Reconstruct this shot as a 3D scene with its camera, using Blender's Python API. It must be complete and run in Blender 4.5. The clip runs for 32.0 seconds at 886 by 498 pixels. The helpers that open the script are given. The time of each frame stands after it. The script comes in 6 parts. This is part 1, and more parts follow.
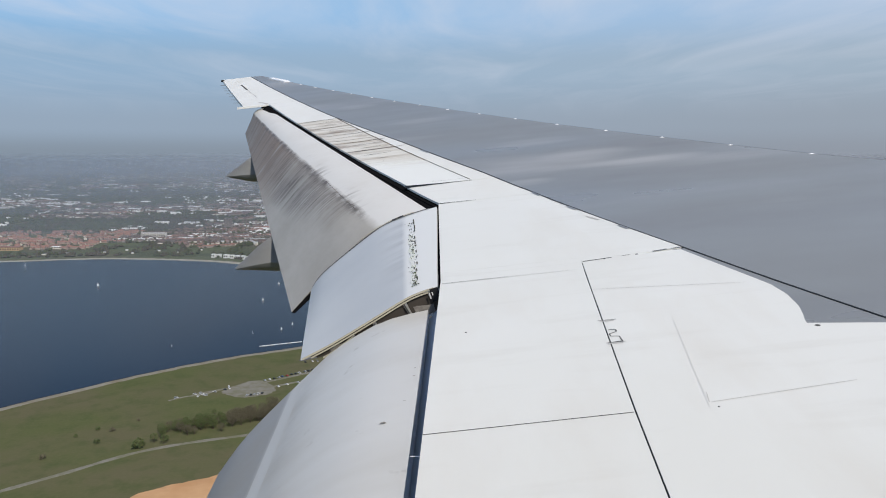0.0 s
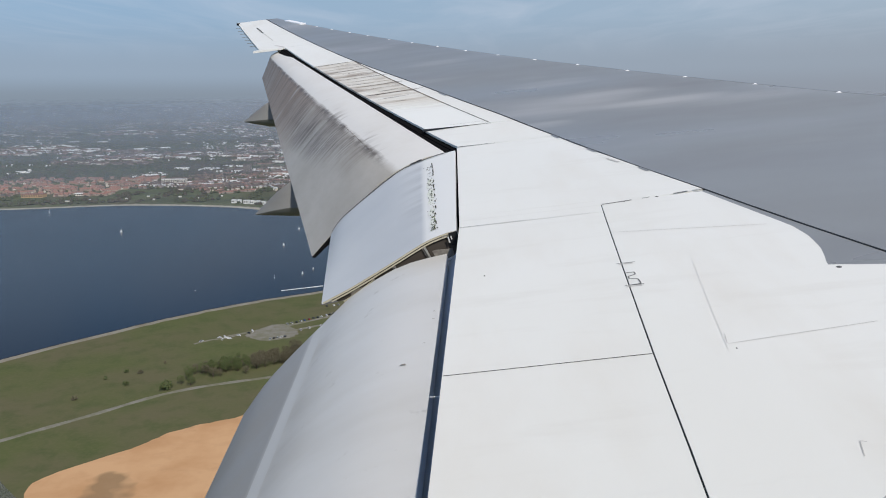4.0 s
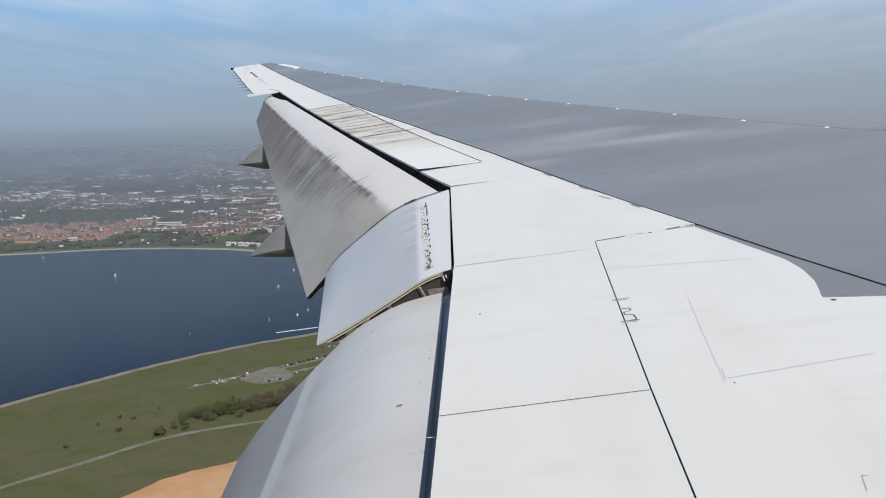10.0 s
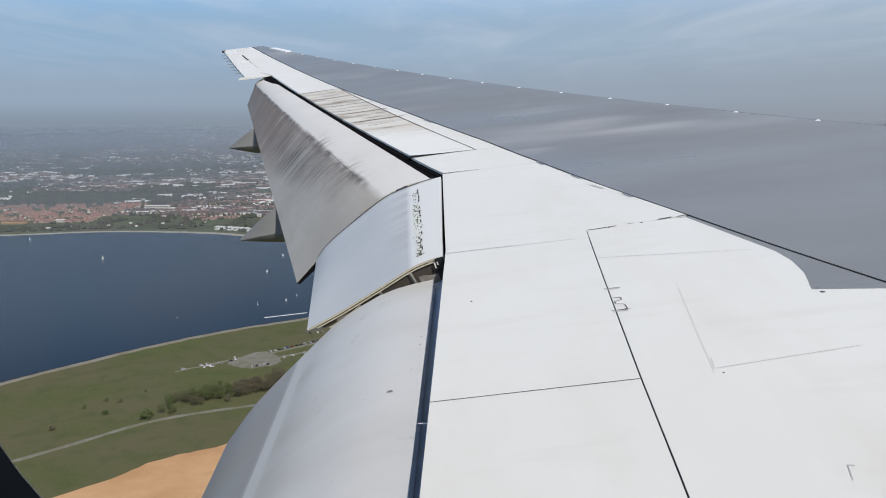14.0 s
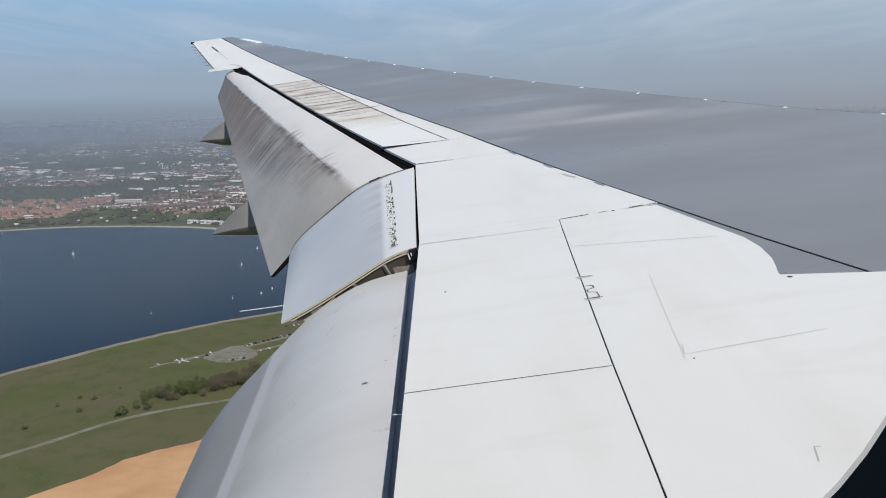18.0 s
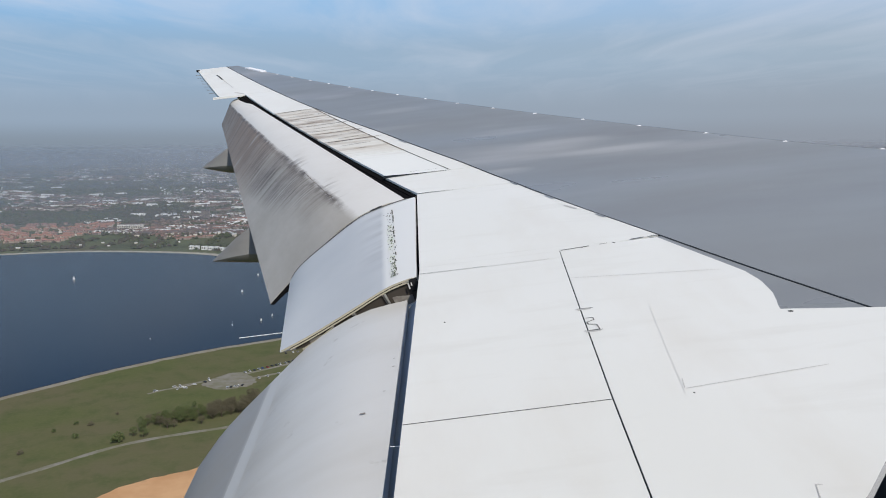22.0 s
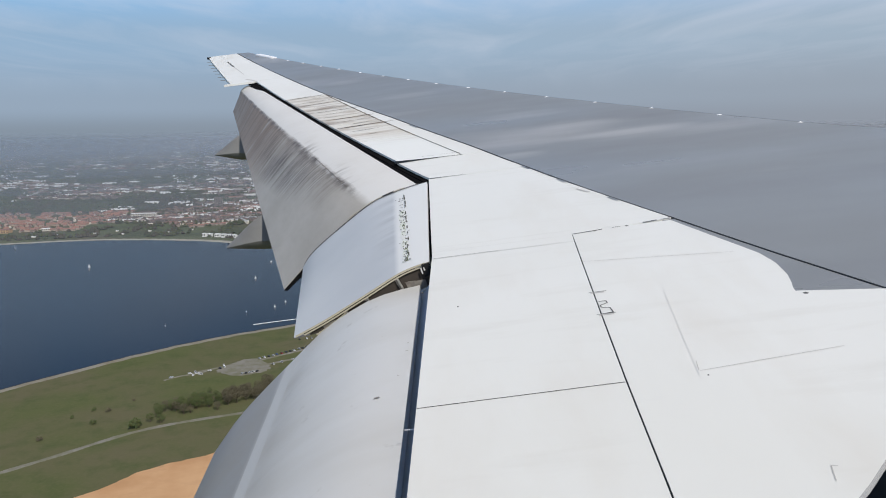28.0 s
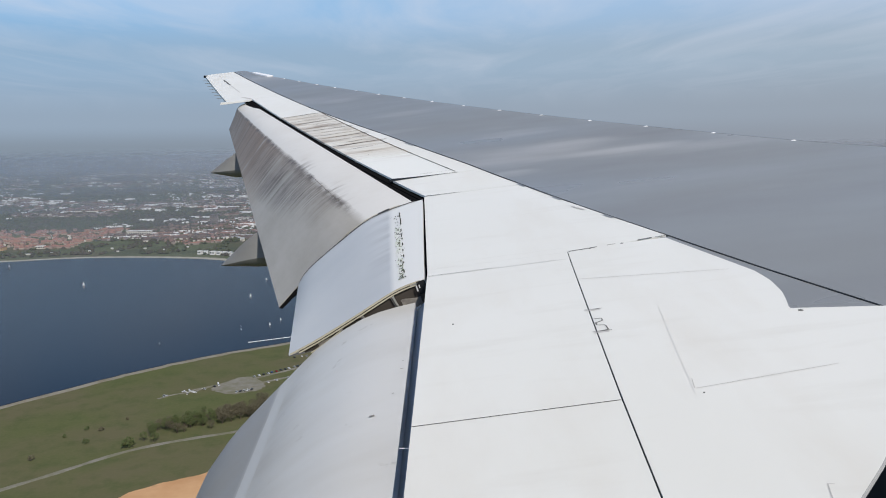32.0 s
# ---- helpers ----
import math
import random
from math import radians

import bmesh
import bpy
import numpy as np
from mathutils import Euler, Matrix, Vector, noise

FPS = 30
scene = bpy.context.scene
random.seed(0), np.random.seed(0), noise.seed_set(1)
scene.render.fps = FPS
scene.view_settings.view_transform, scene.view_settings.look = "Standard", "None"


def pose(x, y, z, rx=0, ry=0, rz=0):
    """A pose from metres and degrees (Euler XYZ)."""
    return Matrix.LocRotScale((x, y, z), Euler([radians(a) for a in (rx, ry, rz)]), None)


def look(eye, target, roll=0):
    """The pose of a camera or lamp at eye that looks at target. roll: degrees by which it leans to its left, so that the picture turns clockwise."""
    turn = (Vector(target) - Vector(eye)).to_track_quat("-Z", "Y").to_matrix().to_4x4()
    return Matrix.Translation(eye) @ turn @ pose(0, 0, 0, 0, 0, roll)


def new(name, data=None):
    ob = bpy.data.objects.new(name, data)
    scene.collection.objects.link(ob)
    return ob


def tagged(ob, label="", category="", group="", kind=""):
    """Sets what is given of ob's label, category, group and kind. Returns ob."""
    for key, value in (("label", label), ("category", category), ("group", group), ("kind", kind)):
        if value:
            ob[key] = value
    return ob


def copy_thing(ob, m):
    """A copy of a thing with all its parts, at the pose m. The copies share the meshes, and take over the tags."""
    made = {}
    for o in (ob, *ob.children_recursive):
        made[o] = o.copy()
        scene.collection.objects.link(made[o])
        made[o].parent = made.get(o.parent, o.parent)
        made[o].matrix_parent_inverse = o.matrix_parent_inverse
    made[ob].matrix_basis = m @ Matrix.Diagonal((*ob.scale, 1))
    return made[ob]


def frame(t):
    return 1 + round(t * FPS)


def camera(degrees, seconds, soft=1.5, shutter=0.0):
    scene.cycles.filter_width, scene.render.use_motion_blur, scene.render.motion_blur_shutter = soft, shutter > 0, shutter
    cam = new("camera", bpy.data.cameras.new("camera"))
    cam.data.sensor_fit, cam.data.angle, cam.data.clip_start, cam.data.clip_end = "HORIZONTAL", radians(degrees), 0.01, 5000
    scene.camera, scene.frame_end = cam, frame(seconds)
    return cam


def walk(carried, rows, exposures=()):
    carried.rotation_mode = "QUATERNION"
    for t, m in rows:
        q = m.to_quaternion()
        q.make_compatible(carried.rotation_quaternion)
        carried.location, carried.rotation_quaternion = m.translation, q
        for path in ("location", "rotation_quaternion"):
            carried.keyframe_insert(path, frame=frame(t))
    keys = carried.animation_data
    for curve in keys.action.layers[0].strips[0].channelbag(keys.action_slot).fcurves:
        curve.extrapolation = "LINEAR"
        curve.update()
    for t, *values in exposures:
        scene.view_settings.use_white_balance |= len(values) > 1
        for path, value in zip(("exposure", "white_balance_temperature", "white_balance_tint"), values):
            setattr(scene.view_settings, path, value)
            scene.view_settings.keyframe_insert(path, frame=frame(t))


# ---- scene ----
# A seat-side view over a big airliner's left wing on approach, above a lake shore.
# x: direction of flight, y: outboard along the wing, z: up; the ground is at z = 0.
EYE = 230.0                       # height of the eye over the ground


def rig(dx, dy, dz, pitch, roll, yaw):
    """Camera pose: yaw about z, pitch up, then roll about the way it looks."""
    turn = (Matrix.Rotation(radians(yaw), 4, "Z") @ Matrix.Rotation(radians(pitch), 4, "X")
            @ Matrix.Rotation(radians(roll), 4, "Y") @ Matrix.Rotation(radians(90), 4, "X"))
    return Matrix.Translation((dx, dy, EYE + dz)) @ turn


cam = camera(60.0, 32.0, soft=1.0)
# seconds, offset x, y, z, pitch, roll, yaw
PATH = [
    (0.0, -0.0036, 0.0105, 0.0056, -7.17, -0.04, -0.34),
    (0.5, -0.0069, 0.0083, 0.0063, -7.38, -0.31, -0.81),
    (1.0, -0.0045, 0.0034, 0.0061, -7.60, -0.32, -1.08),
    (1.5, -0.0078, 0.0029, 0.0036, -7.48, -0.17, -0.71),
    (2.0, -0.0001, 0.0017, 0.0037, -7.87, 0.27, 0.07),
    (2.5, -0.0051, 0.0021, 0.0040, -8.42, 0.23, 0.36),
    (3.0, -0.0041, 0.0041, -0.0009, -8.99, 0.08, 0.60),
    (3.5, 0.0037, 0.0022, 0.0063, -11.43, 0.72, 1.03),
    (5.5, -0.0088, 0.0082, 0.0003, -9.79, -0.45, 1.51),
    (6.0, -0.0052, 0.0048, 0.0001, -9.16, -0.50, 1.22),
    (6.5, -0.0064, 0.0066, -0.0027, -9.19, -0.27, 0.81),
    (7.0, -0.0088, 0.0097, 0.0029, -8.85, 0.11, -0.35),
    (7.5, -0.0131, 0.0094, -0.0023, -7.87, -0.12, -1.19),
    (8.0, -0.0194, -0.0004, 0.0008, -7.38, -0.19, -0.45),
    (8.5, -0.0215, -0.0010, -0.0047, -8.43, 0.40, 0.52),
    (9.0, -0.0151, 0.0118, -0.0139, -9.24, 0.79, 0.64),
    (9.5, -0.0036, 0.0045, 0.0028, -8.96, 1.31, 0.73),
    (10.0, 0.0029, 0.0012, 0.0013, -8.41, 1.34, 0.70),
    (10.5, -0.0064, 0.0035, 0.0037, -8.27, 0.99, 0.60),
    (11.0, 0.0059, 0.0018, -0.0007, -8.46, 1.14, 0.59),
    (11.5, 0.0029, 0.0026, -0.0005, -8.64, 1.08, 0.57),
    (12.0, 0.0018, 0.0002, 0.0007, -8.72, 0.74, 0.38),
    (12.5, 0.0008, 0.0040, 0.0070, -7.85, 0.29, 0.16),
    (13.0, 0.0014, -0.0010, -0.0018, -7.97, 0.06, 0.01),
    (13.5, -0.0156, -0.0072, 0.0028, -8.78, 0.20, -0.06),
    (14.0, -0.0170, -0.0002, -0.0009, -9.37, 0.41, -0.07),
    (14.5, -0.0015, 0.0029, -0.0040, -9.55, 0.44, -0.59),
    (16.5, 0.0006, 0.0039, 0.0042, -9.67, 0.61, -1.36),
    (17.0, 0.0079, 0.0002, 0.0092, -10.11, 0.69, -1.36),
    (17.5, 0.0043, 0.0052, 0.0062, -10.14, 0.95, -1.66),
    (18.0, 0.0020, -0.0013, 0.0029, -10.11, 0.96, -1.91),
    (18.5, 0.0046, -0.0001, 0.0040, -9.76, 0.56, -2.12),
    (19.0, 0.0060, -0.0013, 0.0093, -9.40, 0.24, -1.85),
    (19.5, 0.0091, 0.0002, 0.0037, -9.25, 0.45, -1.37),
    (20.0, 0.0091, -0.0008, 0.0032, -8.72, 0.40, -1.43),
    (20.5, 0.0104, -0.0004, 0.0098, -7.87, 0.17, -2.24),
    (21.0, 0.0103, -0.0017, 0.0130, -7.60, 0.07, -2.79),
    (21.5, 0.0086, -0.0041, 0.0124, -7.67, -0.21, -2.76),
    (22.0, 0.0078, 0.0005, 0.0147, -7.97, 0.33, -1.86),
    (22.5, -0.0033, -0.0009, 0.0026, -8.34, -0.01, -0.76),
    (23.0, -0.0078, -0.0011, 0.0077, -8.23, -0.07, -0.06),
    (23.5, 0.0042, -0.0038, 0.0011, -7.67, 0.21, 0.20),
    (24.0, -0.0039, -0.0037, -0.0001, -7.49, 0.42, 0.13),
    (24.5, -0.0040, -0.0027, 0.0009, -8.00, 0.41, -0.17),
    (25.0, -0.0001, -0.0018, 0.0015, -8.09, 0.37, -0.49),
    (25.5, -0.0007, -0.0011, 0.0005, -8.42, 0.43, -0.76),
    (27.5, 0.0075, -0.0055, 0.0088, -8.83, 1.01, -0.60),
    (28.0, 0.0051, -0.0021, 0.0084, -9.05, 0.94, -0.93),
    (28.5, 0.0062, -0.0058, 0.0066, -9.34, 0.73, -1.23),
    (29.0, 0.0065, -0.0021, 0.0049, -9.05, 0.88, -1.37),
    (29.5, 0.0063, -0.0060, 0.0064, -8.91, 0.62, -1.32),
    (30.0, -0.0016, -0.0026, 0.0003, -8.85, 0.12, -0.78),
    (30.5, -0.0151, -0.0109, -0.0023, -9.24, -0.20, -0.10),
    (31.0, -0.0038, -0.0280, 0.0127, -8.92, -0.07, -0.38),
    (31.5, 0.0070, -0.0098, 0.0050, -8.05, 0.31, -0.93),
    (32.0, 0.0078, -0.0015, 0.0066, -7.74, 0.88, -1.28),
]
walk(cam, [(r[0], rig(*r[1:])) for r in PATH], [(0.0, 0.27), (32.0, 0.27)])

# ---- world and sun ----
SUN_ELEVATION, SUN_AZIMUTH = 47.0, 154.0     # degrees; azimuth from +y towards +x


def sun_way():
    e, a = radians(SUN_ELEVATION), radians(SUN_AZIMUTH)
    return Vector((math.sin(a) * math.cos(e), math.cos(a) * math.cos(e), math.sin(e)))


# colour of the hazy air by the sine of the height above the horizon
HAZE_ASTERN = ((0.0, (0.200, 0.246, 0.303)), (0.030, (0.254, 0.325, 0.415)), (0.106, (0.244, 0.366, 0.508)), (0.175, (0.232, 0.430, 0.675)), (0.30, (0.170, 0.350, 0.640)))
HAZE_AHEAD = ((0.0, (0.238, 0.268, 0.316)), (0.036, (0.262, 0.306, 0.366)), (0.106, (0.300, 0.378, 0.464)), (0.175, (0.318, 0.438, 0.598)), (0.30, (0.236, 0.386, 0.628)))


def make_world():
    w = bpy.data.worlds.new("hazy_sky")
    scene.world = w
    w.use_nodes = True
    nt = w.node_tree
    nt.nodes.clear()
    N, L = nt.nodes.new, nt.links.new
    out, bg = N("ShaderNodeOutputWorld"), N("ShaderNodeBackground")
    sky = N("ShaderNodeTexSky")
    sky.sky_type, sky.sun_disc = "NISHITA", False
    sky.sun_elevation, sky.sun_rotation = radians(SUN_ELEVATION), radians(SUN_AZIMUTH)
    sky.air_density, sky.dust_density, sky.ozone_density = 1.0, 1.2, 1.6
    gain = N("ShaderNodeVectorMath")
    gain.operation = "SCALE"
    gain.inputs["Scale"].default_value = 0.08
    L(sky.outputs[0], gain.inputs[0])
    co, sep = N("ShaderNodeTexCoord"), N("ShaderNodeSeparateXYZ")
    L(co.outputs["Generated"], sep.inputs[0])
    # thin cirrus, drawn on a flat layer overhead
    lift = N("ShaderNodeMath")
    lift.operation = "MAXIMUM"
    lift.inputs[1].default_value = 0.06
    L(sep.outputs[2], lift.inputs[0])
    flat = N("ShaderNodeVectorMath")
    flat.operation = "DIVIDE"
    comb = N("ShaderNodeCombineXYZ")
    for i in range(3):
        L(lift.outputs[0], comb.inputs[i])
    L(co.outputs["Generated"], flat.inputs[0])
    L(comb.outputs[0], flat.inputs[1])
    mp = N("ShaderNodeMapping")
    mp.inputs["Rotation"].default_value = (0, 0, radians(28))
    mp.inputs["Scale"].default_value = (0.55, 0.17, 0.3)
    L(flat.outputs[0], mp.inputs[0])
    cir = N("ShaderNodeTexNoise")
    cir.inputs["Scale"].default_value, cir.inputs["Detail"].default_value = 1.6, 7
    cir.inputs["Roughness"].default_value, cir.inputs["Distortion"].default_value = 0.55, 0.6
    L(mp.outputs[0], cir.inputs["Vector"])
    cr = N("ShaderNodeMapRange")
    cr.inputs["From Min"].default_value, cr.inputs["From Max"].default_value = 0.42, 0.76
    cr.inputs["To Max"].default_value = 0.75
    L(cir.outputs[0], cr.inputs["Value"])
    m1 = N("ShaderNodeMix")
    m1.data_type = "RGBA"
    m1.inputs["B"].default_value = (0.52, 0.56, 0.645, 1)
    # low haze, dull at the horizon and paler above it, browner ahead than astern
    hz = N("ShaderNodeMapRange")
    hz.interpolation_type = "SMOOTHSTEP"
    hz.inputs["From Min"].default_value, hz.inputs["From Max"].default_value = 0.18, 0.70
    hz.inputs["To Min"].default_value, hz.inputs["To Max"].default_value = 1.0, 0.0
    L(sep.outputs[2], hz.inputs["Value"])
    side = N("ShaderNodeMapRange")
    side.inputs["From Min"].default_value, side.inputs["From Max"].default_value = -0.42, 0.46
    L(sep.outputs[0], side.inputs["Value"])
    hue = N("ShaderNodeMix")
    hue.data_type = "RGBA"
    for socket, stops in (("A", HAZE_ASTERN), ("B", HAZE_AHEAD)):
        ramp = N("ShaderNodeValToRGB")
        ramp.color_ramp.interpolation = "EASE"
        cr_ = ramp.color_ramp.elements
        for i, (at, col) in enumerate(stops):
            e = cr_[i] if i < 2 else cr_.new(at)
            e.position, e.color = at, (*col, 1)
        L(sep.outputs[2], ramp.inputs[0])
        L(ramp.outputs[0], hue.inputs[socket])
    L(side.outputs[0], hue.inputs["Factor"])
    m2 = N("ShaderNodeMix")
    m2.data_type = "RGBA"
    L(hz.outputs[0], m2.inputs["Factor"])
    L(gain.outputs[0], m2.inputs["A"])
    L(hue.outputs["Result"], m2.inputs["B"])
    L(m2.outputs["Result"], m1.inputs["A"])
    fade = N("ShaderNodeMapRange")
    fade.inputs["From Min"].default_value, fade.inputs["From Max"].default_value = 0.04, 0.20
    L(sep.outputs[2], fade.inputs["Value"])
    veil = N("ShaderNodeMath")
    veil.operation = "MULTIPLY"
    L(cr.outputs[0], veil.inputs[0])
    L(fade.outputs[0], veil.inputs[1])
    L(veil.outputs[0], m1.inputs["Factor"])
    L(m1.outputs["Result"], bg.inputs[0])
    L(bg.outputs[0], out.inputs[0])


make_world()
sun = new("sun", bpy.data.lights.new("sun", "SUN"))
sun.data.energy, sun.data.angle, sun.data.color = 2.88, radians(0.6), (1.0, 0.935, 0.84)
sun.matrix_world = look((0, 0, 600), Vector((0, 0, 600)) - sun_way())


# ---- materials ----
def material(name, base, rough=0.5, metal=0.0, spec=0.5):
    m = bpy.data.materials.new(name)
    m.use_nodes = True
    b = m.node_tree.nodes["Principled BSDF"]
    b.inputs["Base Color"].default_value = (*base, 1)
    b.inputs["Roughness"].default_value, b.inputs["Metallic"].default_value = rough, metal
    b.inputs["Specular IOR Level"].default_value = spec
    return m


def noise_node(m, scale, detail=4, stretch=(1, 1, 1), space="pos", rough=0.55):
    nt = m.node_tree
    if space == "pos":
        src = nt.nodes.new("ShaderNodeNewGeometry").outputs["Position"]
    else:
        src = nt.nodes.new("ShaderNodeTexCoord").outputs["Object"]
    mp = nt.nodes.new("ShaderNodeMapping")
    mp.inputs["Scale"].default_value = stretch
    tx = nt.nodes.new("ShaderNodeTexNoise")
    tx.inputs["Scale"].default_value, tx.inputs["Detail"].default_value = scale, detail
    tx.inputs["Roughness"].default_value = rough
    nt.links.new(src, mp.inputs[0])
    nt.links.new(mp.outputs[0], tx.inputs["Vector"])
    return tx.outputs["Fac"]


def ranged(m, value, a, b, lo=0.0, hi=1.0):
    r = m.node_tree.nodes.new("ShaderNodeMapRange")
    r.inputs["From Min"].default_value, r.inputs["From Max"].default_value = a, b
    r.inputs["To Min"].default_value, r.inputs["To Max"].default_value = lo, hi
    m.node_tree.links.new(value, r.inputs["Value"])
    return r.outputs[0]


def math_node(m, op, a, b):
    n = m.node_tree.nodes.new("ShaderNodeMath")
    n.operation = op
    for i, v in enumerate((a, b)):
        if isinstance(v, (int, float)):
            n.inputs[i].default_value = v
        else:
            m.node_tree.links.new(v, n.inputs[i])
    return n.outputs[0]


def tint(m, factor, colour):
    """Mix colour over what feeds the base colour, by factor."""
    nt = m.node_tree
    b = nt.nodes["Principled BSDF"].inputs["Base Color"]
    mix = nt.nodes.new("ShaderNodeMix")
    mix.data_type = "RGBA"
    if b.is_linked:
        nt.links.new(b.links[0].from_socket, mix.inputs["A"])
    else:
        mix.inputs["A"].default_value = b.default_value
    mix.inputs["B"].default_value = (*colour, 1)
    nt.links.new(factor, mix.inputs["Factor"])
    nt.links.new(mix.outputs["Result"], b)
    return m


def bumped(m, value, strength, distance):
    nt = m.node_tree
    b = nt.nodes.new("ShaderNodeBump")
    b.inputs["Strength"].default_value, b.inputs["Distance"].default_value = strength, distance
    nt.links.new(value, b.inputs["Height"])
    nt.links.new(b.outputs[0], nt.nodes["Principled BSDF"].inputs["Normal"])
    return m


def rough_by(m, value):
    m.node_tree.links.new(value, m.node_tree.nodes["Principled BSDF"].inputs["Roughness"])
    return m


def across(m, axis, a, b, lo=0.0, hi=1.0):
    """A ramp along one world axis: where on the wing a thing's wear lies."""
    nt = m.node_tree
    s = nt.nodes.new("ShaderNodeSeparateXYZ")
    nt.links.new(nt.nodes.new("ShaderNodeNewGeometry").outputs["Position"], s.inputs[0])
    return ranged(m, s.outputs["xyz".index(axis)], a, b, lo, hi)


# white top paint of the fixed panels: faint yellowing and handling dirt
WHITE = material("white_wing_paint", (0.722, 0.727, 0.706), 0.42, 0, 0.4)
tint(WHITE, ranged(WHITE, noise_node(WHITE, 0.5, 3), 0.42, 0.75, 0, 0.35), (0.66, 0.66, 0.62))
tint(WHITE, ranged(WHITE, noise_node(WHITE, 2.0, 6, (0.5, 2.2, 1)), 0.55, 0.85, 0, 0.30), (0.52, 0.50, 0.46))
tint(WHITE, ranged(WHITE, noise_node(WHITE, 0.9, 5, (1.6, 0.5, 1)), 0.48, 0.72, 0, 0.36), (0.61, 0.578, 0.525))
bumped(WHITE, noise_node(WHITE, 0.9, 2), 0.08, 0.05)

def chord_of(m, name="chord"):
    n = m.node_tree.nodes.new("ShaderNodeAttribute")
    n.attribute_name = name
    return n.outputs["Fac"]


def times(m, *values):
    out = values[0]
    for v in values[1:]:
        out = math_node(m, "MULTIPLY", out, v)
    return out


# spoilers: cream exhaust film, heavy outboard
SPOILER = material("sooty_spoiler_paint", (0.73, 0.74, 0.72), 0.45, 0, 0.4)
_where = times(SPOILER, across(SPOILER, "y", 12.6, 13.6), across(SPOILER, "y", 19.5, 18.0))
tint(SPOILER, times(SPOILER, ranged(SPOILER, noise_node(SPOILER, 0.9, 4, (0.5, 1.2, 0.5)), 0.25, 0.6), _where, 0.55), (0.58, 0.53, 0.44))
_film = ranged(SPOILER, noise_node(SPOILER, 1.0, 8, (0.30, 5.0, 0.30), rough=0.7), 0.46, 0.66)
tint(SPOILER, times(SPOILER, _film, _where, 0.70), (0.34, 0.275, 0.215))
_band = times(SPOILER, ranged(SPOILER, noise_node(SPOILER, 1.0, 5, (1.2, 2.0, 1.2)), 0.50, 0.66), across(SPOILER, "y", 13.4, 14.6), across(SPOILER, "y", 18.4, 17.6))
tint(SPOILER, times(SPOILER, _band, 0.68), (0.25, 0.19, 0.14))
SOOT = material("oily_soot", (0.075, 0.060, 0.050), 0.6, 0, 0.3)
tint(SOOT, ranged(SOOT, noise_node(SOOT, 3.0, 5, (0.5, 2, 1)), 0.42, 0.66, 0, 0.9), (0.36, 0.31, 0.25))

# flaps: white nose, soot behind the crest in streaks along the chord
FLAP = material("streaked_flap_paint", (0.655, 0.645, 0.625), 0.46, 0, 0.4)
_c, _s = chord_of(FLAP), chord_of(FLAP, "span")
_comb = FLAP.node_tree.nodes.new("ShaderNodeCombineXYZ")
FLAP.node_tree.links.new(_c, _comb.inputs[0])
FLAP.node_tree.links.new(_s, _comb.inputs[1])


def flap_noise(scale, stretch, detail=6, rough=0.65):
    mp = FLAP.node_tree.nodes.new("ShaderNodeMapping")
    mp.inputs["Scale"].default_value = stretch
    tx = FLAP.node_tree.nodes.new("ShaderNodeTexNoise")
    tx.inputs["Scale"].default_value, tx.inputs["Detail"].default_value, tx.inputs["Roughness"].default_value = scale, detail, rough
    FLAP.node_tree.links.new(_comb.outputs[0], mp.inputs[0])
    FLAP.node_tree.links.new(mp.outputs[0], tx.inputs["Vector"])
    return tx.outputs["Fac"]


# the crest line drifts aft towards the tip; soot lies behind it
_d = math_node(FLAP, "SUBTRACT", _c, math_node(FLAP, "ADD", math_node(FLAP, "MULTIPLY", _s, 0.11), 0.30))
_edge = math_node(FLAP, "ADD", _d, ranged(FLAP, flap_noise(1, (2.0, 14, 1), 6, 0.75), 0.3, 0.7, -0.014, 0.014))
_aft = ranged(FLAP, _edge, -0.030, 0.030)
# film behind the crest, toned darker to hold some of the face's shade
tint(FLAP, times(FLAP, _aft, ranged(FLAP, flap_noise(2.2, (1.0, 3.0, 1), 5), 0.3, 0.65, 0.70, 1.0)), (0.335, 0.310, 0.272))
# greasy grey wash in long soft bands, cleaner towards the inboard trailing corner
_zone = times(FLAP, _aft, ranged(FLAP, math_node(FLAP, "SUBTRACT", _c, math_node(FLAP, "MULTIPLY", _s, 0.85)), 0.58, 0.30), ranged(FLAP, _s, 0.08, 0.24))
_broad = ranged(FLAP, flap_noise(1, (0.4, 13, 1), 5), 0.36, 0.62)
tint(FLAP, times(FLAP, _zone, _broad, 0.62), (0.158, 0.128, 0.100))
# hard thin streaks along the airflow
for _w, _lo, _hi, _k in ((58, 0.51, 0.57, 0.85), (120, 0.49, 0.56, 0.9), (240, 0.48, 0.57, 0.75)):
    _line = ranged(FLAP, flap_noise(1, (0.28, _w, 1), 4, 0.6), _lo, _hi)
    tint(FLAP, times(FLAP, _zone, _line, ranged(FLAP, flap_noise(1, (1.6, 9.0, 1), 4), 0.40, 0.60, 0.15, 1.0), _k), (0.072, 0.053, 0.040))
# brown scorched paint over the outer third, darkest right behind the crest
_outer = times(FLAP, ranged(FLAP, _s, 0.34, 0.62), _aft, ranged(FLAP, flap_noise(1, (0.45, 30, 1), 6, 0.7), 0.34, 0.62, 0.55, 1.0))
tint(FLAP, times(FLAP, _outer, 0.88), (0.240, 0.165, 0.108))
tint(FLAP, times(FLAP, _outer, ranged(FLAP, flap_noise(1, (0.35, 60, 1), 5, 0.65), 0.52, 0.60), 0.70), (0.135, 0.085, 0.055))
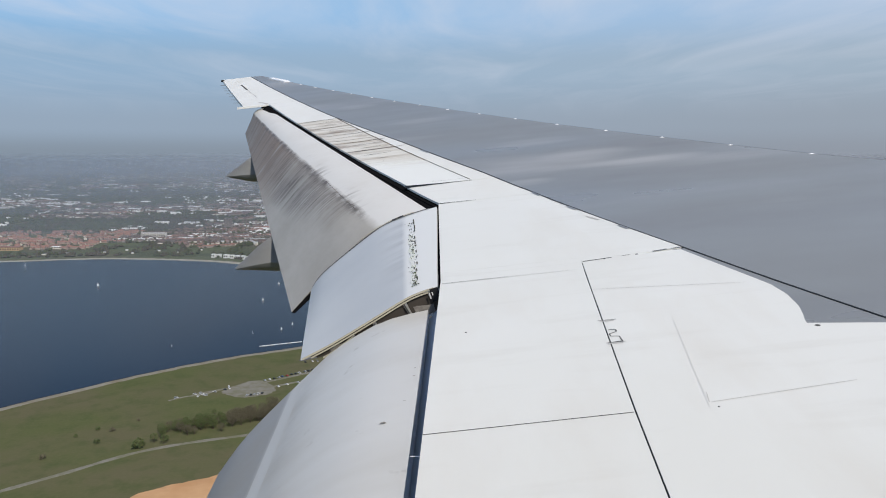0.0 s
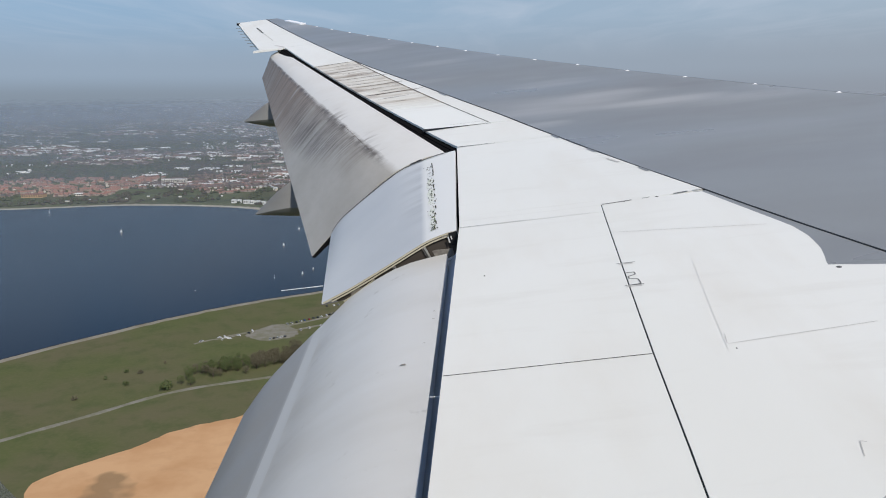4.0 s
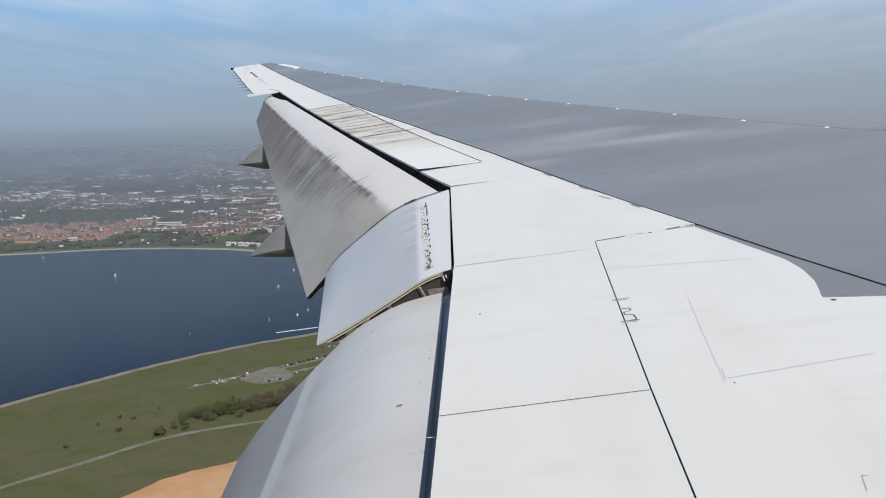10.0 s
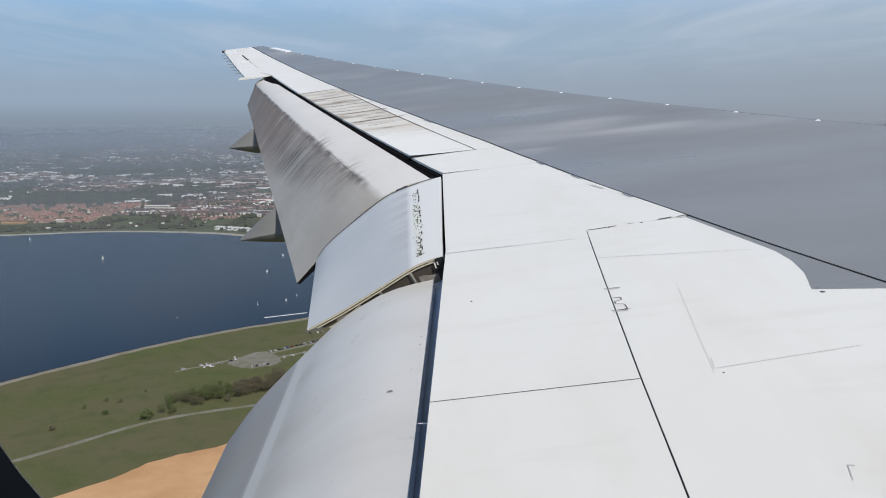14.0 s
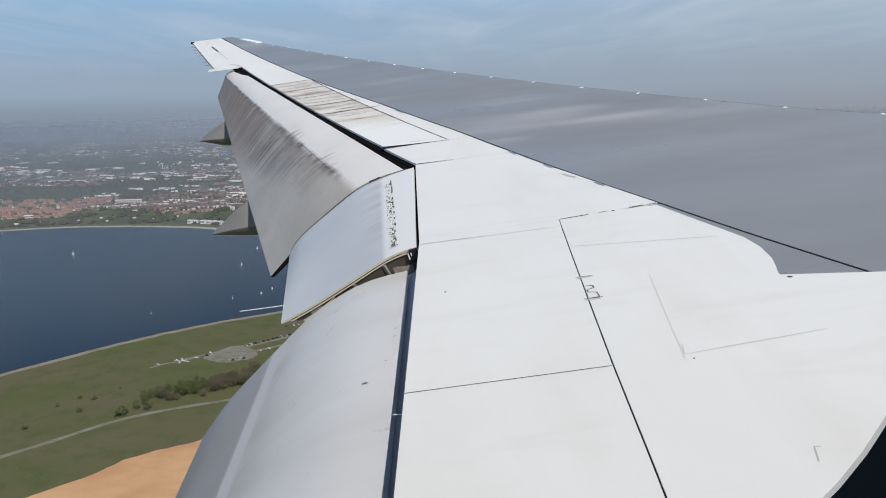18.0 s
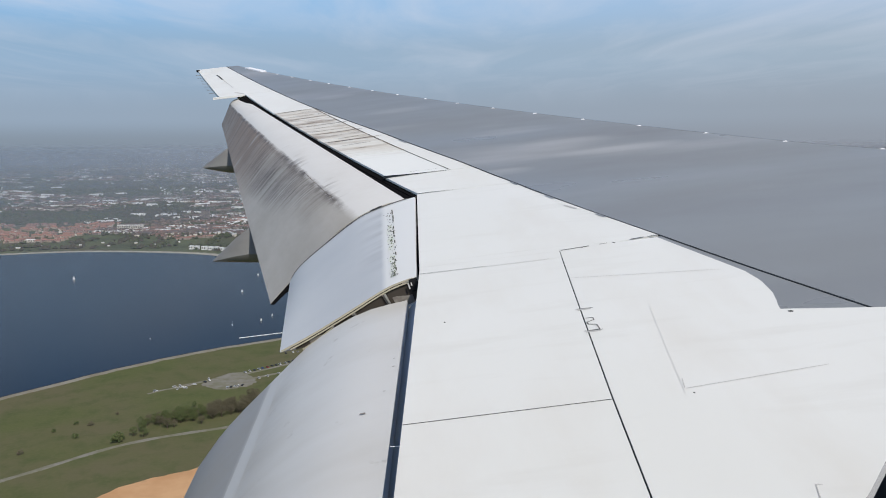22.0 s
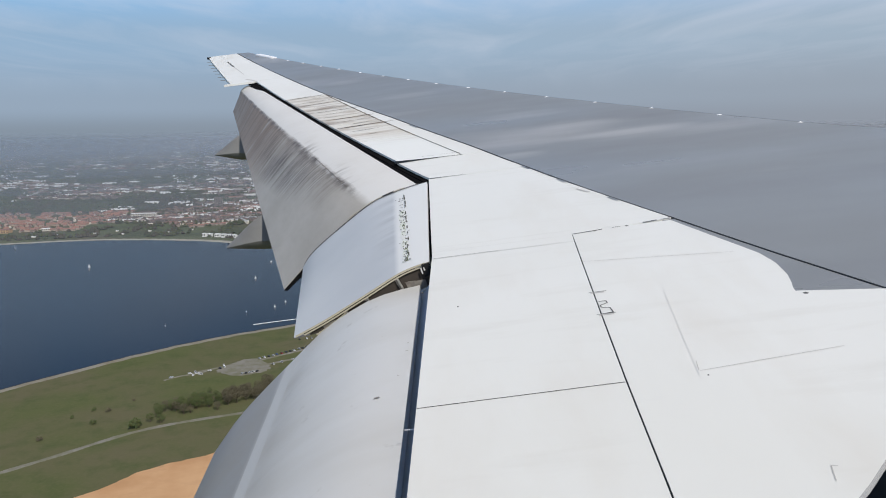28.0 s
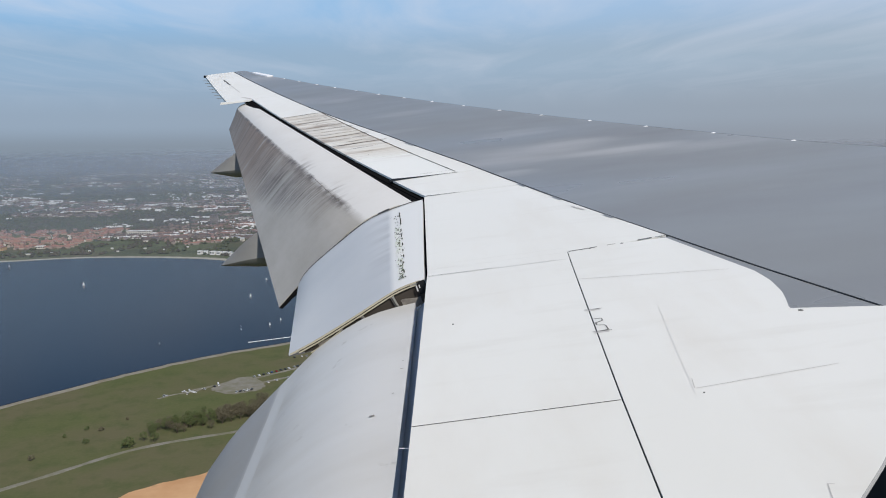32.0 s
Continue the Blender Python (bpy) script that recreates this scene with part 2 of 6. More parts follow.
# two pale rubbed bands that cross the streaks
tint(FLAP, times(FLAP, _aft, ranged(FLAP, flap_noise(1, (0.5, 13, 1), 3), 0.62, 0.72), 0.5), (0.50, 0.48, 0.45))
# short smears that start ahead of the crest, a speckled crest line, and a cream film on the nose
_crest = times(FLAP, ranged(FLAP, _d, -0.15, -0.03), ranged(FLAP, _d, 0.10, 0.0), ranged(FLAP, _s, 0.05, 0.12), ranged(FLAP, _s, 0.62, 0.45))
_patch = ranged(FLAP, flap_noise(1, (1.0, 9, 1), 3), 0.50, 0.58)
tint(FLAP, times(FLAP, ranged(FLAP, flap_noise(1, (0.7, 70, 1), 5, 0.6), 0.48, 0.58), _crest, _patch, 0.6), (0.130, 0.110, 0.095))
_rim = times(FLAP, ranged(FLAP, _edge, -0.03, 0.0), ranged(FLAP, _edge, 0.065, 0.010), ranged(FLAP, flap_noise(1, (5, 34, 1), 6, 0.7), 0.45, 0.56), ranged(FLAP, _s, 0.03, 0.10))
tint(FLAP, times(FLAP, _rim, 0.9), (0.085, 0.068, 0.055))
tint(FLAP, times(FLAP, ranged(FLAP, flap_noise(1, (1.2, 8, 1), 6, 0.7), 0.46, 0.72), ranged(FLAP, _d, 0.03, -0.10), 0.30), (0.46, 0.42, 0.37))

INFLAP = material("inboard_flap_paint", (0.615, 0.612, 0.60), 0.40, 0, 0.45)
tint(INFLAP, ranged(INFLAP, noise_node(INFLAP, 0.8, 4, (0.6, 1.6, 0.6)), 0.46, 0.8, 0, 0.55), (0.46, 0.44, 0.40))
tint(INFLAP, ranged(INFLAP, noise_node(INFLAP, 5.0, 5), 0.66, 0.76, 0, 0.5), (0.33, 0.31, 0.28))

# rear segment darker: its grey and the shade of its tilt, both coloured in
tint(INFLAP, ranged(INFLAP, chord_of(INFLAP), 0.56, 0.60, 0, 0.9), (0.345, 0.345, 0.345))
tint(INFLAP, times(INFLAP, ranged(INFLAP, noise_node(INFLAP, 0.7, 5, (0.5, 1.4, 0.5)), 0.52, 0.74), ranged(INFLAP, chord_of(INFLAP), 0.12, 0.5), 0.5), (0.33, 0.29, 0.235))

# flaperon: white nose, blue-grey behind it, dark rubbed streaks at the grimy hinge
FLAPERON = material("flaperon_paint", (0.72, 0.725, 0.715), 0.42, 0, 0.4)
_c = chord_of(FLAPERON)
tint(FLAPERON, times(FLAPERON, ranged(FLAPERON, _c, 0.20, 0.24), ranged(FLAPERON, noise_node(FLAPERON, 0.7, 4), 0.3, 0.7, 0.7, 1.0)), (0.500, 0.518, 0.540))
_rub = ranged(FLAPERON, noise_node(FLAPERON, 1.3, 6, (0.35, 2.2, 0.35)), 0.46, 0.66)
tint(FLAPERON, times(FLAPERON, _rub, ranged(FLAPERON, _c, 0.215, 0.235), ranged(FLAPERON, _c, 0.42, 0.25), across(FLAPERON, "y", 7.1, 8.2), 0.42), (0.24, 0.245, 0.26))

# grey upper skin: semi-gloss, long pale smears, reflects the haze
GREY = material("grey_wing_skin", (0.212, 0.222, 0.230), 0.34, 0.0, 0.5)
tint(GREY, ranged(GREY, noise_node(GREY, 0.42, 4, (0.28, 1.35, 1), rough=0.5), 0.60, 0.76, 0, 0.75), (0.36, 0.36, 0.37))
tint(GREY, ranged(GREY, noise_node(GREY, 0.6, 5, (0.35, 1.0, 1)), 0.50, 0.75, 0, 0.45), (0.165, 0.168, 0.178))
def ellipse_of(m, x, y, a, b):
    """One inside, falling to nought at the rim of an ellipse on the wing's plan."""
    gx, gy = across(m, "x", x - a, x + a, -1, 1), across(m, "y", y - b, y + b, -1, 1)
    for g in (gx, gy):
        g.node.clamp = False
    r2 = math_node(m, "ADD", math_node(m, "MULTIPLY", gx, gx), math_node(m, "MULTIPLY", gy, gy))
    return ranged(m, r2, 1.0, 0.0)


# pale smears at set spots on the grey skin
_smear = None
for _x, _y, _a, _b, _k in ((-2.05, 19.3, 0.6, 0.30, 0.9), (-0.42, 16.75, 0.75, 0.30, 1.0), (1.64, 13.6, 0.9, 0.35, 0.55), (2.35, 12.3, 0.8, 0.55, 0.7),
                           (3.05, 11.5, 1.1, 0.45, 1.0), (4.0, 11.2, 1.3, 0.35, 0.6), (1.27, 10.98, 0.45, 0.22, 0.8)):
    _e = math_node(GREY, "MULTIPLY", ellipse_of(GREY, _x, _y, _a, _b), _k)
    _smear = _e if _smear is None else math_node(GREY, "MAXIMUM", _smear, _e)
tint(GREY, times(GREY, _smear, ranged(GREY, noise_node(GREY, 1.0, 5, (0.4, 3.5, 1)), 0.36, 0.62, 0.2, 0.65)), (0.39, 0.39, 0.395))
rough_by(GREY, ranged(GREY, noise_node(GREY, 0.7, 3, (0.4, 1, 1)), 0.3, 0.7, 0.27, 0.42))

# near-black without sheen: the shade of gaps is put into the colour
DARK = material("near_black", (0.009, 0.009, 0.010), 0.9, 0, 0.0)
COVE = material("slate_blue_cove", (0.42, 0.53, 0.68), 0.45, 0, 0.4)
RUBBER = material("black_seal", (0.008, 0.009, 0.011), 0.7, 0, 0.3)
GLINT = material("glossy_white", (0.9, 0.9, 0.92), 0.35, 0.0, 0.8)
METAL = material("worn_aluminium", (0.50, 0.49, 0.45), 0.38, 0.75, 0.5)
tint(METAL, ranged(METAL, noise_node(METAL, 9, 4), 0.45, 0.7, 0, 0.7), (0.24, 0.21, 0.17))
SEALANT = material("cream_sealant", (0.44, 0.41, 0.32), 0.6)
CLEAR = bpy.data.materials.new("milky_blur_ring")
CLEAR.use_nodes = True
_t = CLEAR.node_tree.nodes.new("ShaderNodeBsdfTranslucent")
_t.inputs[0].default_value = (0.60, 0.59, 0.58, 1)
_see = CLEAR.node_tree.nodes.new("ShaderNodeBsdfTransparent")
_see.inputs[0].default_value = (0.82, 0.80, 0.79, 1)
_m = CLEAR.node_tree.nodes.new("ShaderNodeMixShader")
_m.inputs[0].default_value = 0.30
CLEAR.node_tree.links.new(_see.outputs[0], _m.inputs[1])
CLEAR.node_tree.links.new(_t.outputs[0], _m.inputs[2])
CLEAR.node_tree.links.new(_m.outputs[0], CLEAR.node_tree.nodes["Material Output"].inputs[0])
BAY = material("dark_brown_bay", (0.055, 0.047, 0.040), 0.7, 0, 0.2)
STAIN = material("stained_web_plate", (0.16, 0.145, 0.13), 0.6)
tint(STAIN, ranged(STAIN, noise_node(STAIN, 7, 5), 0.45, 0.62, 0, 0.85), (0.34, 0.325, 0.29))
DULL = material("dull_white_strip", (0.60, 0.60, 0.59), 0.5)
HAIR = material("hairline_joint", (0.708, 0.711, 0.690), 0.45)
SCUFF = material("brown_scuff", (0.27, 0.245, 0.215), 0.7)
PRIMER = material("pale_green_primer", (0.655, 0.69, 0.61), 0.6)
tint(PRIMER, ranged(PRIMER, noise_node(PRIMER, 6, 4), 0.4, 0.65), (0.72, 0.725, 0.71))
GRIME = material("black_grime", (0.045, 0.046, 0.034), 0.9)
MOSS = material("green_moss", (0.13, 0.17, 0.075), 0.9)
MARK = material("dark_mark", (0.085, 0.085, 0.085), 0.7)
FAINT = material("faint_joint", (0.50, 0.49, 0.48), 0.6)
FAIRING = material("grey_fairing_paint", (0.190, 0.191, 0.186), 0.5)
tint(FAIRING, ranged(FAIRING, noise_node(FAIRING, 2.0, 5, (0.5, 1, 1)), 0.45, 0.75, 0, 0.7), (0.145, 0.138, 0.128))
CABIN = material("cabin_lining", (0.06, 0.06, 0.065), 0.8)

GRASS = material("spring_grass", (0.088, 0.100, 0.040), 0.95, 0, 0.1)
tint(GRASS, ranged(GRASS, noise_node(GRASS, 0.012, 5), 0.38, 0.62), (0.108, 0.101, 0.056))
tint(GRASS, ranged(GRASS, noise_node(GRASS, 0.05, 6), 0.48, 0.72, 0, 0.7), (0.058, 0.080, 0.028))
tint(GRASS, ranged(GRASS, noise_node(GRASS, 0.35, 5), 0.45, 0.8, 0, 0.5), (0.125, 0.112, 0.062))
LAND = material("far_land", (0.094, 0.108, 0.058), 0.95, 0, 0.1)
tint(LAND, ranged(LAND, noise_node(LAND, 0.0028, 4), 0.46, 0.58), (0.105, 0.088, 0.064))
tint(LAND, ranged(LAND, noise_node(LAND, 0.010, 6), 0.45, 0.62, 0, 0.85), (0.066, 0.078, 0.046))
tint(LAND, ranged(LAND, noise_node(LAND, 0.06, 6), 0.5, 0.75, 0, 0.7), (0.13, 0.118, 0.085))
WATER = material("lake_water", (0.0004, 0.0043, 0.0132), 0.12, 0, 0.118)
WATER.node_tree.nodes["Principled BSDF"].inputs["IOR"].default_value = 1.333
WATER.node_tree.nodes["Principled BSDF"].inputs["Specular Tint"].default_value = (0.58, 0.84, 1.0, 1)
tint(WATER, ranged(WATER, noise_node(WATER, 0.006, 4, (1, 0.4, 1)), 0.4, 0.7, 0, 0.6), (0.0010, 0.0056, 0.0145))
bumped(WATER, noise_node(WATER, 0.35, 6), 0.16, 0.4)
POND = material("green_pond_water", (0.020, 0.050, 0.036), 0.15)
SHORE = material("stony_shore", (0.232, 0.216, 0.182), 0.95, 0, 0.1)
tint(SHORE, ranged(SHORE, noise_node(SHORE, 0.06, 5), 0.4, 0.7, 0, 0.8), (0.175, 0.15, 0.11))
APRON = material("pale_stone_apron", (0.34, 0.325, 0.28), 0.9, 0, 0.1)
tint(APRON, ranged(APRON, noise_node(APRON, 0.05, 5), 0.4, 0.7, 0, 0.7), (0.24, 0.225, 0.185))
GRAVEL = material("pale_gravel", (0.215, 0.205, 0.180), 0.95, 0, 0.1)
tint(GRAVEL, ranged(GRAVEL, noise_node(GRAVEL, 0.1, 6), 0.4, 0.7, 0, 0.8), (0.155, 0.148, 0.115))
tint(GRAVEL, ranged(GRAVEL, noise_node(GRAVEL, 0.045, 6, rough=0.7), 0.44, 0.60, 0, 0.6), (0.125, 0.125, 0.068))
SAND = material("quarry_sand", (0.520, 0.318, 0.172), 0.95, 0, 0.1)
tint(SAND, ranged(SAND, noise_node(SAND, 0.03, 6), 0.42, 0.68, 0, 0.8), (0.42, 0.235, 0.115))
tint(SAND, ranged(SAND, noise_node(SAND, 0.05, 7, (1, 1.6, 1)), 0.54, 0.72, 0, 0.35), (0.37, 0.215, 0.115))
tint(SAND, ranged(SAND, noise_node(SAND, 0.02, 3), 0.58, 0.66, 0, 0.7), (0.20, 0.135, 0.075))
CROP = material("dark_green_crop", (0.040, 0.085, 0.030), 0.95, 0, 0.1)
tint(CROP, ranged(CROP, noise_node(CROP, 0.04, 5), 0.42, 0.66, 0, 0.8), (0.060, 0.095, 0.040))
ASPHALT = material("worn_asphalt", (0.085, 0.083, 0.080), 0.9, 0, 0.2)
tint(ASPHALT, ranged(ASPHALT, noise_node(ASPHALT, 0.3, 5), 0.45, 0.7, 0, 0.7), (0.13, 0.125, 0.12))
RAPE = material("rapeseed_in_flower", (0.52, 0.42, 0.012), 0.95, 0, 0.1)
tint(RAPE, ranged(RAPE, noise_node(RAPE, 0.05, 5, (0.2, 1, 1)), 0.5, 0.72, 0, 0.6), (0.24, 0.24, 0.02))
LEAF = material("spring_foliage", (0.092, 0.120, 0.052), 0.9, 0, 0.1)
BARE = material("bare_twigs", (0.130, 0.112, 0.078), 0.95, 0, 0.1)
for _m, _c in ((LEAF, (0.105, 0.115, 0.045)), (BARE, (0.100, 0.100, 0.060))):
    _r = _m.node_tree.nodes.new("ShaderNodeNewGeometry").outputs["Random Per Island"]
    tint(_m, ranged(_m, _r, 0.3, 1.0, 0, 0.9), _c)
FARLEAF = material("hazy_green_woods", (0.054, 0.066, 0.038), 0.95, 0, 0.1)
FARBARE = material("hazy_brown_woods", (0.076, 0.066, 0.052), 0.95, 0, 0.1)
FARROOF = material("mixed_town_roofs", (0.150, 0.100, 0.084), 0.9, 0, 0.2)
FARWALL = material("mixed_town_walls", (0.30, 0.255, 0.22), 0.9, 0, 0.2)
for _m, _c in ((FARLEAF, (0.075, 0.082, 0.045)), (FARBARE, (0.055, 0.058, 0.040)), (FARROOF, (0.095, 0.088, 0.088)), (FARWALL, (0.16, 0.125, 0.105))):
    _r = _m.node_tree.nodes.new("ShaderNodeNewGeometry").outputs["Random Per Island"]
    tint(_m, ranged(_m, _r, 0.15, 0.9), _c)
BARK = material("brown_bark", (0.09, 0.065, 0.045), 0.95)
TILE = material("red_roof_tiles", (0.275, 0.150, 0.122), 0.85, 0, 0.2)
SLATE = material("brown_grey_roof", (0.115, 0.095, 0.088), 0.85, 0, 0.2)
BRICK = material("orange_brick", (0.300, 0.230, 0.190), 0.9, 0, 0.2)
RENDER = material("pale_render", (0.68, 0.65, 0.58), 0.85, 0, 0.2)
PALE = material("white_roof_sheet", (0.80, 0.80, 0.79), 0.6, 0, 0.3)
SHEET = material("grey_roof_sheet", (0.42, 0.43, 0.44), 0.6, 0, 0.3)
for _m, _c in ((TILE, (0.205, 0.135, 0.115)), (SLATE, (0.19, 0.14, 0.115)), (BRICK, (0.44, 0.37, 0.31)), (RENDER, (0.42, 0.37, 0.31))):
    _r = _m.node_tree.nodes.new("ShaderNodeNewGeometry").outputs["Random Per Island"]
    tint(_m, ranged(_m, _r, 0.35, 1.0, 0, 0.9), _c)
TAN = material("tan_brick_block", (0.50, 0.33, 0.18), 0.9)
PANE = material("dark_window_glass", (0.03, 0.035, 0.04), 0.12)
SAIL = material("white_sail", (0.85, 0.85, 0.84), 0.7)
HULL = material("white_hull", (0.75, 0.75, 0.73), 0.35)
TYRE = material("black_tyre", (0.02, 0.02, 0.02), 0.8)
CARS = [material("car_paint_" + n, c, 0.25, 0.0, 0.6) for n, c in
        (("white", (0.8, 0.8, 0.8)), ("silver", (0.5, 0.52, 0.54)), ("black", (0.02, 0.02, 0.025)), ("red", (0.35, 0.03, 0.03)), ("blue", (0.04, 0.09, 0.25)))]


# ---- mesh helpers ----
def mesh_from(name, verts, faces, mat, smooth=False):
    me = bpy.data.meshes.new(name)
    me.from_pydata([tuple(v) for v in verts], [], faces)
    me.validate()
    me.update()
    if mat:
        for mm in (mat if isinstance(mat, (list, tuple)) else [mat]):
            me.materials.append(mm)
    if smooth:
        me.polygons.foreach_set("use_smooth", [True] * len(me.polygons))
    return me


def part(name, me, parent, label=""):
    """One mesh object under a thing or a part; me is a mesh in the parent's space."""
    ob = new(name, me)
    ob.parent = parent
    if label:
        tagged(ob, label)
    return ob


def thing(name, label, category, group="", kind="", at=(0, 0, 0), turn=0.0, me=None):
    ob = new(name, me)
    ob.matrix_world = pose(*at, 0, 0, turn)
    return tagged(ob, label, category, group, kind)


def box(x0, x1, y0, y1, z0, z1):
    v = [(x, y, z) for z in (z0, z1) for y in (y0, y1) for x in (x0, x1)]
    return v, [(0, 2, 3, 1), (4, 5, 7, 6), (0, 1, 5, 4), (2, 6, 7, 3), (0, 4, 6, 2), (1, 3, 7, 5)]


def joined(*pieces):
    vs, fs = [], []
    for v, f in pieces:
        n = len(vs)
        vs += list(v)
        fs += [tuple(i + n for i in q) for q in f]
    return vs, fs


def resample(pts, n):
    """n points evenly along a smooth line through pts."""
    p = [np.array(q, float) for q in pts]
    p = [2 * p[0] - p[1]] + p + [2 * p[-1] - p[-2]]
    fine = []
    for i in range(1, len(p) - 2):
        for s in np.linspace(0, 1, 24, endpoint=False):
            a, b, c, d = p[i - 1], p[i], p[i + 1], p[i + 2]
            fine.append(0.5 * (2 * b + (c - a) * s + (2 * a - 5 * b + 4 * c - d) * s ** 2 + (3 * b - a - 3 * c + d) * s ** 3))
    fine.append(p[-2])
    fine = np.array(fine)
    run = np.concatenate([[0], np.cumsum(np.linalg.norm(np.diff(fine, axis=0), axis=1))])
    want = np.linspace(0, run[-1], n)
    return np.stack([np.interp(want, run, fine[:, k]) for k in range(fine.shape[1])], 1)


def grid_faces(nu, nv, flip=False):
    fs = []
    for i in range(nu - 1):
        for j in range(nv - 1):
            q = (i * nv + j, (i + 1) * nv + j, (i + 1) * nv + j + 1, i * nv + j + 1)
            fs.append(q[::-1] if flip else q)
    return fs


# ---- the wing ----
def lerp_at(y, table):
    return float(np.interp(y, [t[0] for t in table], [t[1] for t in table]))


def rise(y):
    """Height of the rear spar line below or above the eye; the wing flexes upwards."""
    return -2.0 + 0.10 * y + 0.0026 * y * y


def hinge(y):
    return lerp_at(y, ((0, -0.2475), (7, 0.015), (10.3, -0.005), (30, -8.476)))


def edge(y):
    """Leading edge."""
    return -4.61 + 0.7315 * (24.36 - y)


def seam(y):
    """Seam between white rear panels and grey skin."""
    return lerp_at(y, ((0, 4.64), (5.08, 2.99), (5.99, 2.70), (7.28, 2.31), (10.34, 1.30), (11.9, 0.66), (14.83, -0.70), (18.64, -2.62), (26.2, -6.29)))


def trail(y):
    """Trailing edge outboard of the flaps."""
    return lerp_at(y, ((20.9, -5.20), (26.2, -7.24)))


def bend(y):
    """The hinge line with its corners eased, so that the skin has no creases."""
    return sum(hinge(y + d) for d in (-0.6, -0.4, -0.2, 0.0, 0.2, 0.4, 0.6)) / 7


def skin(x, y):
    z = rise(y) + 0.11 * (x - bend(y))
    over = x - (edge(y) - 0.25)
    if over > 0:
        z -= 0.12 * over * over
    return z


def sheet(xa, xb, ya, yb, lift=0.0, thick=0.03, nx=8, ny=10, bevel=0.0012, lip=0.0):
    """A panel of the top skin between two lines of x over a stretch of y, with real thickness and a softened rim."""
    fa = xa if callable(xa) else (lambda y: xa)
    fb = xb if callable(xb) else (lambda y: xb)
    vs = []
    ya_, yb_ = (ya, yb)
    us = [0, bevel * 2] + list(np.linspace(0, 1, nx)[1:-1]) + [1 - bevel * 2, 1]
    ws = [0, bevel * 2] + list(np.linspace(0, 1, ny)[1:-1]) + [1 - bevel * 2, 1]
    for w in ws:
        y = ya_ + (yb_ - ya_) * w
        for u in us:
            x = fa(y) + (fb(y) - fa(y)) * u
            drop = lip if (u in (0, 1) or w in (0, 1)) else 0.0
            vs.append((x, y, skin(x, y) + lift - drop))
    n, m = len(ws), len(us)
    fs = grid_faces(n, m, True)
    rim = [j for j in range(m)] + [i * m + m - 1 for i in range(1, n)] + [(n - 1) * m + j for j in range(m - 2, -1, -1)] + [i * m for i in range(n - 2, 0, -1)]
    base = len(vs)
    for r in rim:
        x, y, z = vs[r]
        vs.append((x, y, z - thick))
    k = len(rim)
    fs += [(rim[i], base + i, base + (i + 1) % k, rim[(i + 1) % k]) for i in range(k)]
    return vs, fs


def strip(a, b, width, lift, steps=8):
    """A thin flat strip laid on the skin from plan point a to b."""
    (ax, ay), (bx, by) = a, b
    d = Vector((bx - ax, by - ay)).normalized()
    nx_, ny_ = -d.y * width / 2, d.x * width / 2
    vs, fs = [], []
    for i in range(steps + 1):
        s = i / steps
        x, y = ax + (bx - ax) * s, ay + (by - ay) * s
        for k in (1, -1):
            px, py = x + k * nx_, y + k * ny_
            vs.append((px, py, skin(px, py) + lift))
        if i:
            q = 2 * i
            fs.append((q - 2, q - 1, q + 1, q))
    return vs, fs


def loft(profiles, thickness, caps=True, steps=2):
    """A closed flap: each profile is (y, [(x, z) ...]) from nose to trailing edge on top; the underside lies below it."""
    n = 16
    rings = []
    for y, pts in profiles:
        up = resample(pts, n)
        low = []
        for i in range(n):
            t = i / (n - 1)
            a, b = up[max(i - 1, 0)], up[min(i + 1, n - 1)]
            d = (b - a) / np.linalg.norm(b - a)
            nrm = np.array([-d[1], d[0]])
            if nrm[1] > 0:
                nrm = -nrm
            h = thickness * (1 - t) ** 0.7 * (0.35 + 0.65 * min(1, t / 0.2)) + 0.012
            low.append(up[i] + nrm * h)
        rings.append((y, np.array(list(up) + low[::-1])))
    out = []
    for (y0, r0), (y1, r1) in zip(rings[:-1], rings[1:]):
        for s in range(steps):
            u = s / steps
            out.append((y0 + (y1 - y0) * u, r0 + (r1 - r0) * u))
    out.append(rings[-1])
    vs, fs, m = [], [], 2 * n
    for y, r in out:
        vs += [(p[0], y, p[1]) for p in r]
    for i in range(len(out) - 1):
        for j in range(m):
            fs.append((i * m + j, i * m + (j + 1) % m, (i + 1) * m + (j + 1) % m, (i + 1) * m + j))
    if caps:
        fs.append(tuple(range(m))[::-1])
        fs.append(tuple((len(out) - 1) * m + j for j in range(m)))
    return vs, fs


def mark_chord(ob, n=16):
    """Store how far along chord and span each point lies, for the soot to follow."""
    me = ob.data
    k = len(me.vertices)
    rings_ = k // (2 * n)
    ch, sp = me.attributes.new("chord", "FLOAT", "POINT"), me.attributes.new("span", "FLOAT", "POINT")
    for i in range(k):
        j = i % (2 * n)
        ch.data[i].value = (j if j < n else 2 * n - 1 - j) / (n - 1)
        sp.data[i].value = (i // (2 * n)) / (rings_ - 1)


wing = thing("airliner_wing", "white and grey swept airliner wing with lowered flaps", "aircraft wing", at=(0, 0, EYE))


def flexed(p):
    """In flight the outer wing bends up a little further."""
    return (p[0], p[1], p[2] + 0.055 * (max(0.0, p[1] - 8.0) / 18.0) ** 2)


def wing_part(name, geo, mat, label="", smooth=False, parent=None):
    me = mesh_from(name, [flexed(p) for p in geo[0]], geo[1], mat, smooth)
    if smooth:
        me.set_sharp_from_angle(angle=radians(35))
    return part(name, me, parent or wing, label)


